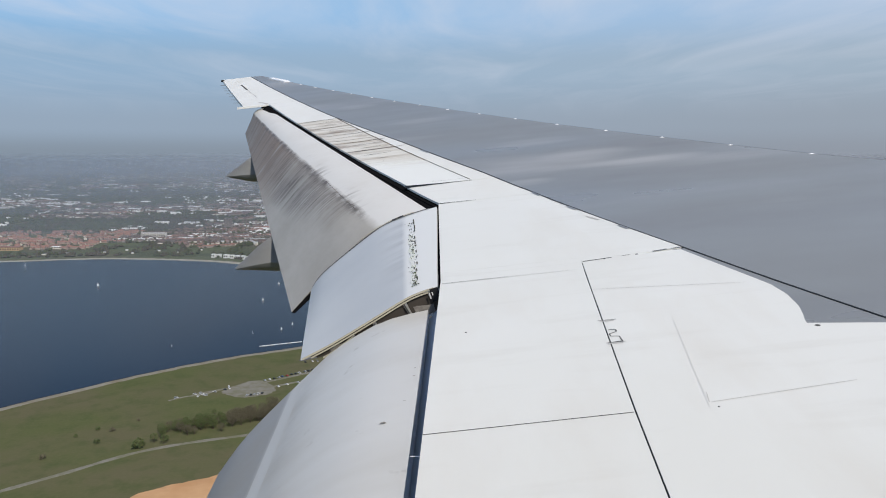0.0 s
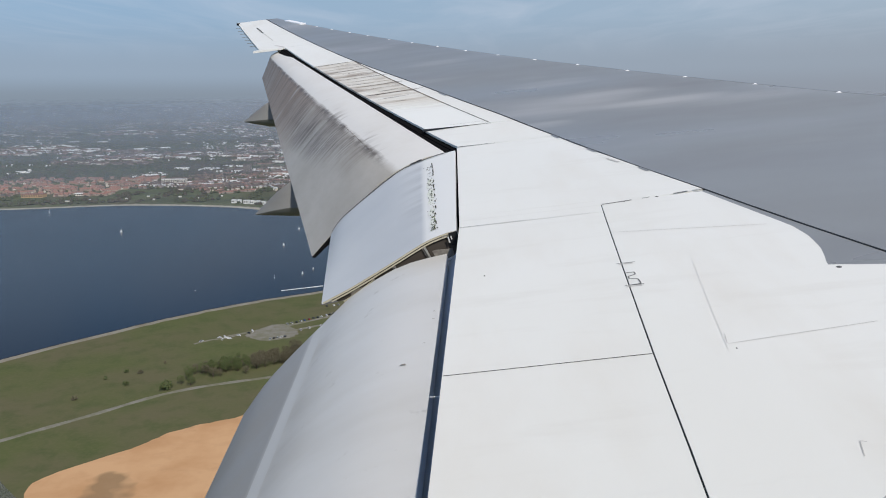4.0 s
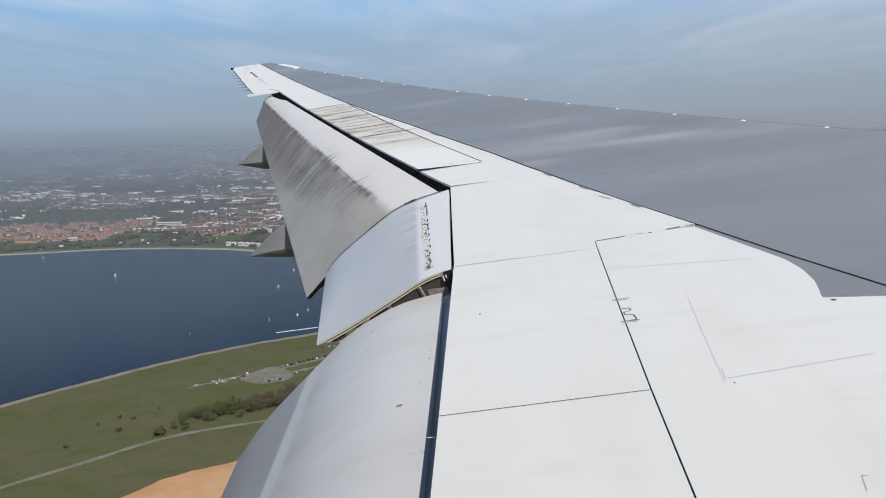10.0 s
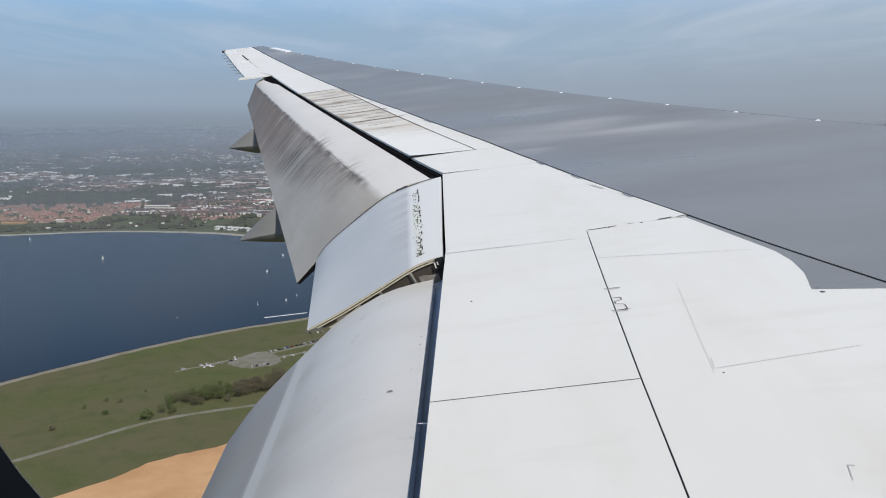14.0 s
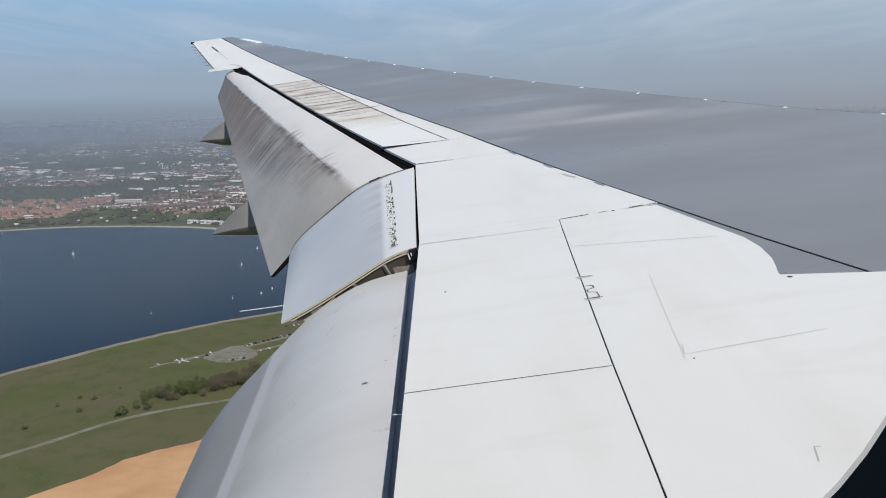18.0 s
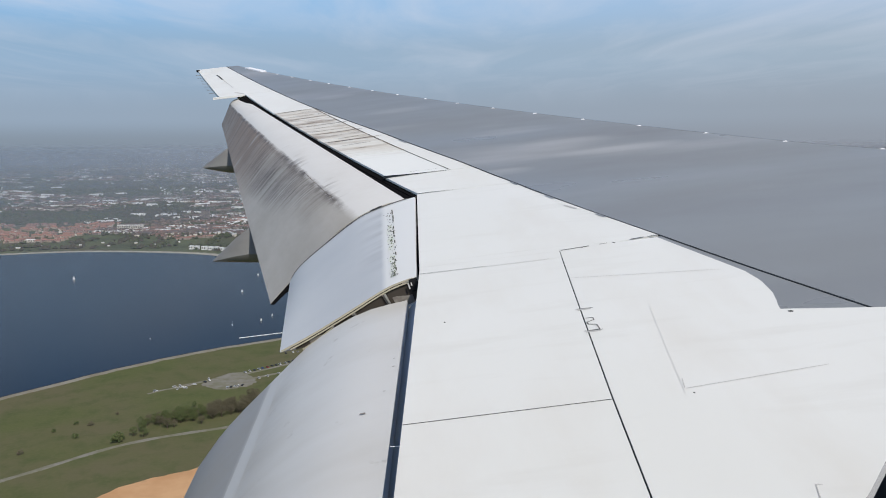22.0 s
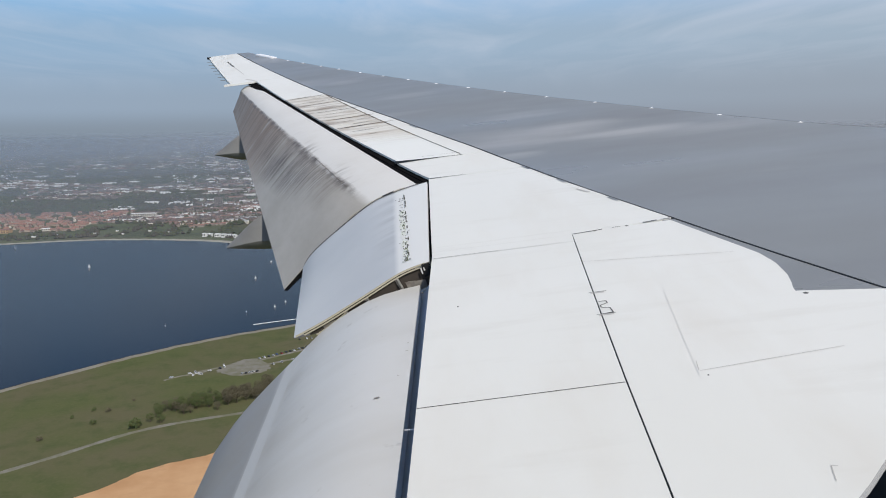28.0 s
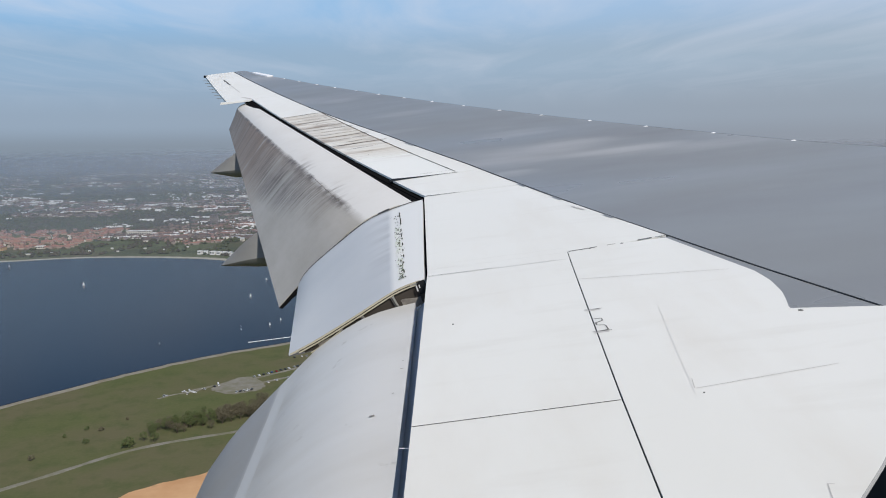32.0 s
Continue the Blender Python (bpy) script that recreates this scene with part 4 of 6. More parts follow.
def bay_band(k0, k1, y, top, low, mat, name, label="", steps=14, lean=0.0):
    vs, fs = [], []
    for i in range(steps + 1):
        k = k0 + (k1 - k0) * i / steps
        a, c = bay_point(k, top(k) if callable(top) else top), bay_point(k, low(k) if callable(low) else low)
        vs += [(a[0], y, a[1]), (c[0], y + lean, c[1]), (c[0], y + lean + 0.010, c[1]), (a[0], y + 0.010, a[1])]
        if i:
            q = 4 * i
            fs += [(q - 4 + j, q - 4 + (j + 1) % 4, q + (j + 1) % 4, q + j) for j in range(4)]
    fs += [(3, 2, 1, 0), tuple(4 * steps + j for j in range(4))]
    return wing_part(name, (vs, fs), mat, label, False, flaperon)


def bay_depth(k):
    return 0.045 + 0.21 * math.sin(math.pi * min(1.0, 0.30 + 0.70 * k)) ** 1.2 * (1 - k) ** 0.35


bay_band(0.03, 0.985, 7.014, -0.004, 0.013, SEALANT, "edge_strip", "cream sealed edge of the flaperon", 22)
bay_band(0.10, 0.93, 7.022, 0.013, 0.022, BAY, "rim_groove", "", 18)
bay_band(0.04, 0.93, 7.010, 0.022, 0.034, SEALANT, "edge_strip", "cream sealed lower rim", 22)
# flat dark band for the open bay; its inner shade is in the colour
bay_band(0.02, 0.90, 7.032, 0.034, bay_depth, BAY, "bay_web", "flat dark band for the shaded bay under the flaperon", 22)
for k0, k1, a, c in ((0.06, 0.20, 0.55, 1.0), (0.30, 0.44, 0.60, 0.98), (0.48, 0.60, 0.55, 0.95), (0.64, 0.80, 0.5, 0.9)):
    bay_band(k0, k1, 7.026, lambda k, a=a: bay_depth(k) * (a + 0.10 * math.sin(23 * k)), lambda k, c=c: bay_depth(k) * c, STAIN, "web_plate", "stained grey web plate", 8)
for k, w in ((0.225, 0.013), (0.455, 0.010), (0.615, 0.008)):
    bay_band(k, k + w, 6.994, 0.036, lambda q: bay_depth(q) * 0.98, METAL, "bay_rib", "worn metal rib", 2)
    bay_band(k + w, k + w + 0.014, 7.012, 0.036, lambda q: bay_depth(q) * 0.80, STAIN, "rib_flange", "", 2)
# hinge end of the bay: a black block for the dark slot, and brackets
bay_band(0.0, 0.055, 6.99, 0.0, 0.12, RUBBER, "slot_block", "black block in place of a dark slot", 3)
bay_band(0.058, 0.066, 6.98, 0.03, 0.085, DULL, "hinge_bracket", "small pale bracket", 2)
bay_band(0.040, 0.047, 6.98, 0.03, 0.060, DULL, "hinge_bracket", "", 2)
# loose seal lip that hangs from the trailing half of the bay
bay_band(0.62, 0.86, 7.004, lambda k: 0.052 + 0.02 * math.sin(9 * k), lambda k: 0.066 + 0.022 * math.sin(9 * k), SEALANT, "seal_lip", "cream seal lip hanging below the rim", 12)

OUT_IN = [(-0.13, -0.765), (-0.25, -0.795), (-0.60, -0.905), (-0.92, -1.075), (-1.28, -1.37), (-2.002, -2.144)]
OUT_OUT = [(-4.70, 1.19), (-4.80, 1.165), (-4.92, 1.12), (-5.02, 1.04), (-5.09, 0.88), (-5.274, 0.478)]
outflap = wing_part("outboard_flap", loft([(10.26, OUT_IN), (21.2, OUT_OUT)], 0.26, steps=24), FLAP, "lowered white outer flap with black soot streaks", True)
mark_chord(outflap)
# near-black sheet added to darken the flap's inner end
_up = resample(OUT_IN, 16)
wing_part("end_sheet", ([(p[0], 10.252, p[1] - 0.012) for p in _up] + [(p[0] + 0.05, 10.252, p[1] - 0.02 - 0.20 * (1 - i / 15)) for i, p in reversed(list(enumerate(_up)))], [tuple(range(32))]), DARK, "near-black sheet that darkens the flap's inner end", False, outflap)
vs, fs = [], []
pi_, po_ = resample(OUT_IN, 60), resample(OUT_OUT, 60)
for i in range(30):
    u = 0.085 + 0.175 * i / 29
    for k in (18.6 + 1.2 * u + 0.12 * math.sin(3.1 * i), 18.80 + 1.2 * u + 0.1 * math.sin(1.9 * i)):
        p = pi_[18] + (pi_[19] - pi_[18]) * (k - 18)
        p = p + (po_[18] + (po_[19] - po_[18]) * (k - 18) - p) * u
        vs.append((p[0] - 0.003, 10.26 + 10.94 * u, p[1] + 0.005))
    if i:
        fs.append((2 * i - 2, 2 * i - 1, 2 * i + 1, 2 * i))
wing_part("flap_joint", (vs, fs), SOOT, "", False, outflap)
vs, fs, v2 = [], [], []
for i, k in enumerate(range(5, 27)):
    p = pi_[k]
    vs += [(p[0], 10.262, p[1] + 0.006), (p[0] - 0.01, 10.375, p[1] + 0.030)]
    v2 += [(p[0] - 0.01, 10.375, p[1] + 0.0305), (p[0] - 0.01, 10.40, p[1] + 0.0305)]
    if i:
        fs.append((2 * i - 2, 2 * i - 1, 2 * i + 1, 2 * i))
wing_part("end_seal", (vs, fs), SEALANT, "cream seal at the flap end", False, outflap)
wing_part("seal_joint", (v2, fs), MARK, "", False, outflap)
wing_part("seal_slot", ([(pi_[k][0], y, pi_[k][1] + z) for k, y, z in ((9, 10.27, 0.012), (13, 10.27, 0.012), (13, 10.345, 0.028), (9, 10.345, 0.028))], [(0, 1, 2, 3)]), RUBBER, "black slot in the seal", False, outflap)
# sooty top edge of the flap end near the flaperon
for a, b in ((0.42, 0.47), (0.50, 0.54)):
    pts = [pi_[int(a * 59)], pi_[int(b * 59)]]
    wing_part("edge_joint", ([(pts[0][0], 10.27, pts[0][1] + 0.006), (pts[1][0], 10.27, pts[1][1] + 0.006), (pts[1][0], 10.33, pts[1][1] + 0.008), (pts[0][0], 10.33, pts[0][1] + 0.008)], [(0, 1, 2, 3)]), MARK, "", False, outflap)


def canoe(y, tail, apex, bottom, width, run):
    """Flap-track fairing: a keeled hull that rises from a pointed tail to a ridge and runs on under the flap."""
    (tx, tz), (ax, az) = tail, apex
    vs, m = [], 12
    stations = [(tx, 0.0), (tx + 0.06, 0.10), (tx + 0.2, 0.33), (tx + 0.4, 0.66), (ax, 1.0), (ax + 0.3, 1.0), (ax + run, 0.9)]
    for x, u in stations:
        top, low = tz + (az - tz) * u, tz - 0.02 + (bottom - tz) * u
        w = width * (0.06 + 0.94 * min(1.0, u) ** 0.7) / 2
        for j in range(m):
            a = 2 * math.pi * j / m
            c, s = math.cos(a), math.sin(a)
            z = low + (top - low) * (0.30 + 0.70 * s ** 1.3) if s > 0 else low + (top - low) * 0.30 * (1 + s)
            vs.append((x, y + w * c * (1 - 0.35 * max(s, 0)), z))
    n = len(stations)
    fs = [(i * m + j, i * m + (j + 1) % m, (i + 1) * m + (j + 1) % m, (i + 1) * m + j) for i in range(n - 1) for j in range(m)]
    fs += [tuple(range(m))[::-1], tuple((n - 1) * m + j for j in range(m))]
    return vs, fs


wing_part("flap_fairing", canoe(18.74, (-5.16, -0.585), (-4.54, -0.13), -0.70, 0.50, 1.6), FAIRING, "grey pointed flap-track fairing", True)
wing_part("flap_fairing", canoe(13.27, (-3.55, -2.005), (-2.88, -1.43), -2.03, 0.55, 1.6), FAIRING, "grey pointed flap-track fairing", True)

# ---- fuselage and window round the eye ----
fus = thing("fuselage", "rounded white airliner cabin section", "aircraft fuselage", kind="structure", at=(0, 0, EYE))
RAD, MID = 3.05, -2.75
vs, fs = [], []
xs = list(np.linspace(-9, -0.9, 8)) + [-0.26, 0.24] + list(np.linspace(0.9, 11, 9))
angs = list(np.linspace(-178, -14, 16)) + [-5.6, 6.6] + list(np.linspace(16, 178, 16))
for x in xs:
    for a in angs:
        r = radians(a)
        vs.append((x, MID + RAD * math.cos(r), RAD * math.sin(r)))
ix, ia = xs.index(-0.26), angs.index(-5.6)
m = len(angs)
for i in range(len(xs) - 1):
    for j in range(m):
        if i == ix and j == ia:
            continue
        fs.append((i * m + j, (i + 1) * m + j, (i + 1) * m + (j + 1) % m, i * m + (j + 1) % m))
fs += [tuple(range(m)), tuple((len(xs) - 1) * m + j for j in range(m))[::-1]]
part("cabin_lining", mesh_from("cabin_lining", vs, fs, CABIN, True), fus, "dark cabin lining")
vs = [(x * 1.0, MID + (y - MID) * 1.012, z * 1.012) for x, y, z in vs]
part("fuselage_skin", mesh_from("fuselage_skin", vs, fs[:-2], WHITE, True), fus, "white outer skin")


def rounded(cx, cz, hw, top, bottom, r, n=14):
    pts = []
    for (sx, zc, a0) in ((1, cz + top - r, 0), (-1, cz + top - r, 90), (-1, cz - bottom + r, 180), (1, cz - bottom + r, 270)):
        for i in range(n + 1):
            a = radians(a0 + 90 * i / n)
            pts.append((cx + sx * (hw - r) + r * math.cos(a), zc + r * math.sin(a)))
    return pts


rings = [(0.12, rounded(-0.003, 0, 0.165, 0.24, 0.162, 0.115)), (0.20, rounded(-0.003, 0, 0.148, 0.23, 0.145, 0.105)), (0.21, rounded(-0.003, 0, 0.165, 0.25, 0.162, 0.115)),
         (0.305, rounded(-0.003, 0, 0.248, 0.34, 0.275, 0.16))]
vs, fs = [], []
for y, r in rings:
    vs += [(p[0], y, p[1]) for p in r]
m = len(rings[0][1])
for i in range(len(rings) - 1):
    fs += [(i * m + j, i * m + (j + 1) % m, (i + 1) * m + (j + 1) % m, (i + 1) * m + j) for j in range(m)]
win = thing("window_frame", "black rubber-edged cabin window surround", "window", kind="structure", at=(0, 0, EYE))
part("window_seal", mesh_from("window_seal", vs, fs, RUBBER, True), win)
# see-through ring added to imitate the blurred edge of the window
lip = [(0.232, rounded(-0.003, 0, 0.169, 0.264, 0.1656, 0.119)), (0.236, rounded(-0.003, 0, 0.20, 0.29, 0.195, 0.13))]
vs = [(p[0], y, p[1]) for y, r in lip for p in r]
fs = [(j, (j + 1) % m, m + (j + 1) % m, m + j) for j in range(m)]
part("blur_ring", mesh_from("blur_ring", vs, fs, CLEAR, True), win, "see-through ring for the window edge's blur")
vs, fs = [], []
outer = [(p[0] * 2.2, 0.125, p[1] * 2.0) for p in rings[0][1]]
inner = [(p[0], 0.12, p[1]) for p in rings[0][1]]
vs = inner + outer
fs = [(j, (j + 1) % m, m + (j + 1) % m, m + j) for j in range(m)]
part("window_panel", mesh_from("window_panel", vs, fs, CABIN), win)


# ---- the ground ----
def smooth_loop(pts, n):
    p = [np.array(q, float) for q in pts]
    p = [p[-1]] + p + [p[0], p[1]]
    out = []
    for i in range(1, len(p) - 2):
        for s in np.linspace(0, 1, n, endpoint=False):
            a, b, c, d = p[i - 1], p[i], p[i + 1], p[i + 2]
            out.append(0.5 * (2 * b + (c - a) * s + (2 * a - 5 * b + 4 * c - d) * s ** 2 + (3 * b - a - 3 * c + d) * s ** 3))
    return np.array(out)


def outline(pts, z, wobble=0.0, n=8, seed=1):
    rr = np.random.RandomState(seed)
    loop = smooth_loop(pts, n)
    if wobble:
        loop = loop + rr.uniform(-wobble, wobble, loop.shape)
    return [(x, y, z) for x, y in loop]


def patch(name, pts, z, mat, label, category, wobble=0.0, n=8, kind="structure", deep=0.6):
    """A flat piece of country with a rim that reaches into the ground."""
    top = outline(pts, z, wobble, n)
    k = len(top)
    vs = top + [(x, y, z - deep) for x, y, _ in top]
    fs = [tuple(range(k))] + [(i, k + i, k + (i + 1) % k, (i + 1) % k) for i in range(k)]
    me = mesh_from(name, vs, fs, mat)
    bm = bmesh.new()
    bm.from_mesh(me)
    bmesh.ops.recalc_face_normals(bm, faces=bm.faces)
    big = max(bm.faces, key=lambda q: q.calc_area())
    if big.normal.z < 0:
        bmesh.ops.reverse_faces(bm, faces=bm.faces)
    bmesh.ops.triangulate(bm, faces=[q for q in bm.faces if len(q.verts) > 4])
    bm.to_mesh(me)
    bm.free()
    return thing(name, label, category, kind=kind, me=me)


def ribbon(name, pts, width, z, mat, label, category, rim=0.25):
    line = resample(pts, 10 * len(pts))
    vs, fs = [], []
    for i, p in enumerate(line):
        a, b = line[max(i - 1, 0)], line[min(i + 1, len(line) - 1)]
        d = (b - a) / np.linalg.norm(b - a)
        w = width * (0.46 + 0.08 * math.sin(i * 1.7))
        for k, zz in ((-w - 0.5, z - rim), (-w, z), (w, z), (w + 0.5, z - rim)):
            vs.append((p[0] - d[1] * k, p[1] + d[0] * k, zz))
        if i:
            q = 4 * i
            fs += [(q - 4 + j, q + j, q + j + 1, q - 3 + j) for j in range(3)]
    return thing(name, label, category, kind="structure", me=mesh_from(name, vs, fs, mat))


def land(x, y):
    """Ground height: flat round the lake, raised far off to suit the camera's view."""
    return 120.0 * max(0.0, (math.hypot(x, y) - 2300.0) / 2600.0) ** 1.5


def far_scale(x, y):
    return 1.0 - 0.5 * min(1.0, max(0.0, (math.hypot(x, y) - 2000.0) / 2800.0))


def in_loop(x, y, loop):
    inside, j = False, len(loop) - 1
    for i in range(len(loop)):
        (xi, yi), (xj, yj) = loop[i][:2], loop[j][:2]
        if (yi > y) != (yj > y) and x < (xj - xi) * (y - yi) / (yj - yi) + xi:
            inside = not inside
        j = i
    return inside


# one sheet to the horizon: grass on the near bank, mixed country beyond
vs, fs = [], []
steps_x, steps_y = np.linspace(-4900, 4900, 80), np.linspace(-3000, 4900, 66)
for y in steps_y:
    for x in steps_x:
        vs.append((x, y, land(x, y) - 0.5))
fs = grid_faces(len(steps_y), len(steps_x), True)
thing("ground", "patchwork of hazy spring countryside and built-up land", "ground", kind="structure", me=mesh_from("ground", vs, fs, LAND, True))

LAKE = [(-2300, -900), (-1250, -180), (-700, 280), (-400, 668), (-314, 774), (-244, 840), (-166, 893), (-60, 985), (5, 1110), (-10, 1260), (-110, 1390), (-311, 1490), (-469, 1601),
        (-714, 1646), (-924, 1600), (-1206, 1545), (-1650, 1390), (-2300, 900), (-2700, 0)]
BANK = [(-2000, -800), (-1180, -170), (-720, 300), (-420, 690), (-334, 794), (-262, 862), (-180, 914), (-75, 1005), (-12, 1115), (-20, 1290), (120, 1250), (420, 1050), (380, 700), (330, 300), (200, 0), (0, -500), (-600, -1100)]
patch("meadow_bank", BANK, 0.0, GRASS, "rough grass bank between lake and path", "meadow", 2.0, deep=0.4)


def grown(pts, d):
    loop = [np.array(p, float) for p in pts]
    out = []
    for i, p in enumerate(loop):
        a, b = loop[i - 1], loop[(i + 1) % len(loop)]
        t = (b - a) / np.linalg.norm(b - a)
        nrm = np.array([t[1], -t[0]])
        if np.dot(nrm, p - np.array((-900.0, 700.0))) < 0:
            nrm = -nrm
        out.append(tuple(p + nrm * d))
    return out


patch("lake_shore", grown(LAKE, 8), 0.30, SHORE, "pale stony rim round the lake", "shore", 1.5, deep=0.7)
ribbon("shore_apron", [tuple(p) for p in smooth_loop(grown(LAKE, 12), 6)][57:105], 24.0, 0.44, APRON, "pale paved apron along the far shore", "shore")
patch("lake", LAKE, 0.55, WATER, "dark blue rippled reservoir water", "lake", 0.8, kind="structure", deep=0.3)

ribbon("gravel_path", [(-420, 380), (-303, 498), (-275, 526), (-227, 574), (-160, 605), (-60, 640), (60, 670), (220, 690)], 5.0, 0.12, GRAVEL, "pale gravel track through grass", "path")
patch("car_park", [(-208, 718), (-201, 740), (-187, 757), (-172, 751), (-160, 730), (-164, 713), (-186, 703)], 0.18, GRAVEL, "bare gravel car park on the bank", "car park", 1.5, deep=0.4)
ribbon("parking_lane", [(-184, 744), (-150, 774), (-112, 808), (-74, 842)], 4.0, 0.21, GRAVEL, "gravel parking lane on the bank", "track")
ribbon("parking_lane", [(-168, 734), (-136, 758), (-104, 784), (-70, 808)], 4.0, 0.24, GRAVEL, "gravel parking lane on the bank", "track")
ribbon("wheel_track", [(-252, 694), (-240, 706), (-226, 712), (-214, 726), (-204, 730), (-186, 750)], 2.2, 0.15, GRAVEL, "worn wheel track in the grass", "track")
ribbon("wheel_track", [(-236, 708), (-222, 722), (-200, 736), (-176, 742)], 2.2, 0.17, GRAVEL, "worn wheel track in the grass", "track")

SANDPIT = [(-260, 420), (-219, 473), (-197, 503), (-159, 528), (-100, 590), (-45, 628), (14, 636), (84, 640), (155, 641), (177, 624), (218, 608), (277, 533), (289, 491), (283, 461), (329, 431), (278, 405), (180, 384),
           (60, 340), (-60, 330), (-200, 360)]
patch("sand_quarry", SANDPIT, 0.22, SAND, "orange bare sand of a quarry", "quarry", 1.2, deep=0.6)
patch("quarry_pond", [(186, 502), (210, 521), (253, 492), (284, 455), (259, 425), (238, 403), (190, 415)], 0.4, POND, "green pond in the sand quarry", "pond", 2.0, deep=0.3)
patch("quarry_pond", [(140, 432), (156, 446), (176, 440), (183, 392), (150, 400)], 0.4, POND, "shallow green pool between sand banks", "pond", 2.0, deep=0.3)
patch("quarry_grass", [(20, 380), (70, 402), (120, 398), (140, 360), (60, 345)], 0.36, GRASS, "grassy island in the quarry sand", "grass", 2.0, deep=0.3)
patch("playing_field", [(195, 742), (275, 799), (343, 695), (328, 546), (284, 582)], 0.25, CROP, "mown dark green playing field", "field", 1.0, deep=0.6)
patch("crop_field", [(102, 1925), (670, 1917), (895, 1288), (465, 1261)], 0.25, CROP, "dark green crop field before the warehouses", "field", 2.0, deep=0.6)
patch("allotments", [(72, 1229), (177, 1223), (198, 1061), (117, 1051)], 0.25, GRASS, "striped allotment plots", "allotment", 1.0, deep=0.6)
for i in range(11):
    u = i / 10
    ribbon("plot_row", [(80 + 92 * u, 1222), (122 + 70 * u, 1062)], 3.0, 0.34, GRAVEL if i % 2 else SHORE, "bare soil strip between plots", "plot")
RAPE_FIELD = [(439, 574), (497, 760), (616, 930), (773, 878), (846, 804), (847, 744), (964, 686), (914, 592), (867, 524), (797, 521), (738, 521), (712, 488), (576, 619)]
patch("rapeseed_field", RAPE_FIELD, 0.4, RAPE, "bright yellow rapeseed field in flower", "field", 2.0, deep=1.0)
RAPE_LOOP = [tuple(p) for p in smooth_loop(RAPE_FIELD, 4)]
for i in range(20):
    px, py = 430 + 27 * i, 900 - 24 * i
    run = [(px + 14 * k * 0.57, py + 14 * k * 0.82) for k in range(-34, 35)]
    run = [q for q in run if in_loop(q[0], q[1], RAPE_LOOP)]
    if len(run) > 4:
        ribbon("tramline", run[1:-1:max(1, len(run) // 6)], 1.6, 0.52, CROP, "dark green wheel line through the rapeseed", "track")
patch("pond", [(903, 458), (906, 500), (920, 524), (979, 510), (1034, 490), (1041, 440), (996, 401)], 0.4, POND, "dark green pond below the field", "pond", 2.0, deep=1.0)
POND_AHEAD = [(1201, 576), (1202, 642), (1247, 672), (1317, 633), (1348, 584), (1344, 506), (1267, 540)]
patch("pond", POND_AHEAD, 0.4, POND, "dark pond ringed by trees", "pond", 2.0, deep=1.0)
patch("bare_ground", [(1152, 465), (1187, 503), (1202, 465), (1186, 439)], 0.3, SAND, "bare sandy ground by the ponds", "ground", 2.0, deep=0.6)
ribbon("country_road", [(-72, 678), (6, 703), (116, 746), (194, 780), (281, 807), (344, 702)], 6.0, 0.30, ASPHALT, "grey country road behind the bank", "road")
ribbon("park_drive", [(-137, 798), (-17, 797), (74, 815), (108, 950), (100, 1051), (62, 1171)], 5.0, 0.20, GRAVEL, "pale gravel drive through the park", "path")
ribbon("shore_drive", [(-155, 832), (-94, 882), (-20, 896), (-8, 1151)], 5.0, 0.24, ASPHALT, "grey drive along the reservoir bank", "road")
ribbon("field_track", [(1227, 500), (1290, 495), (1348, 493)], 4.0, 0.2, GRAVEL, "pale track beside the pond", "track")
ribbon("village_street", [(470, 780), (560, 860), (650, 950), (760, 960), (900, 930)], 6.0, 0.2, ASPHALT, "grey street between the terraces", "road")


def cone_heap(r, h, seed):
    rr = random.Random(seed)
    vs, fs, m, n = [], [], 18, 7
    for i in range(n):
        u = i / (n - 1)
        for j in range(m):
            a = 2 * math.pi * j / m
            rad = r * (1 - u) * (0.85 + 0.3 * noise.noise((math.cos(a) * 1.5, math.sin(a) * 1.5, seed + u)))
            vs.append((rad * math.cos(a) * 1.4, rad * math.sin(a), h * u ** 0.9 + rr.uniform(-0.2, 0.2)))
    fs = [(i * m + j, i * m + (j + 1) % m, (i + 1) * m + (j + 1) % m, (i + 1) * m + j) for i in range(n - 1) for j in range(m)]
    return mesh_from("sand_heap", vs, fs, SAND, True)


for x, y, r, h in ((10, 440, 34, 9), (60, 460, 22, 6), (-60, 470, 12, 3), (110, 500, 14, 4), (153, 501, 18, 5)):
    thing("sand_heap", "heap of orange sand in the quarry", "sand heap", "quarry heaps", at=(x, y, 0.0), me=cone_heap(r, h, x))


# ---- trees ----
def clump_cloud(n, spread, size, seed, base=0.0):
    """Many small angular leaf clumps scattered through an uneven crown."""
    rr = random.Random(seed)
    pieces = []
    for _ in range(n):
        while True:
            p = Vector((rr.uniform(-1, 1), rr.uniform(-1, 1), rr.uniform(-1, 1)))
            if 0.35 < p.length < 1:
                break
        c = Vector((p.x * spread[0], p.y * spread[1], base + (p.z * 0.5 + 0.5) * spread[2]))
        s = size * rr.uniform(0.5, 1.25)
        v = [c + Vector((rr.gauss(0, 1), rr.gauss(0, 1), rr.gauss(0, 0.8))).normalized() * s for _ in range(6)]
        pieces.append((v, [(0, 1, 2), (0, 2, 3), (0, 3, 4), (1, 2, 5), (2, 3, 5), (3, 4, 5), (0, 4, 1), (4, 5, 1)]))
    return joined(*pieces)


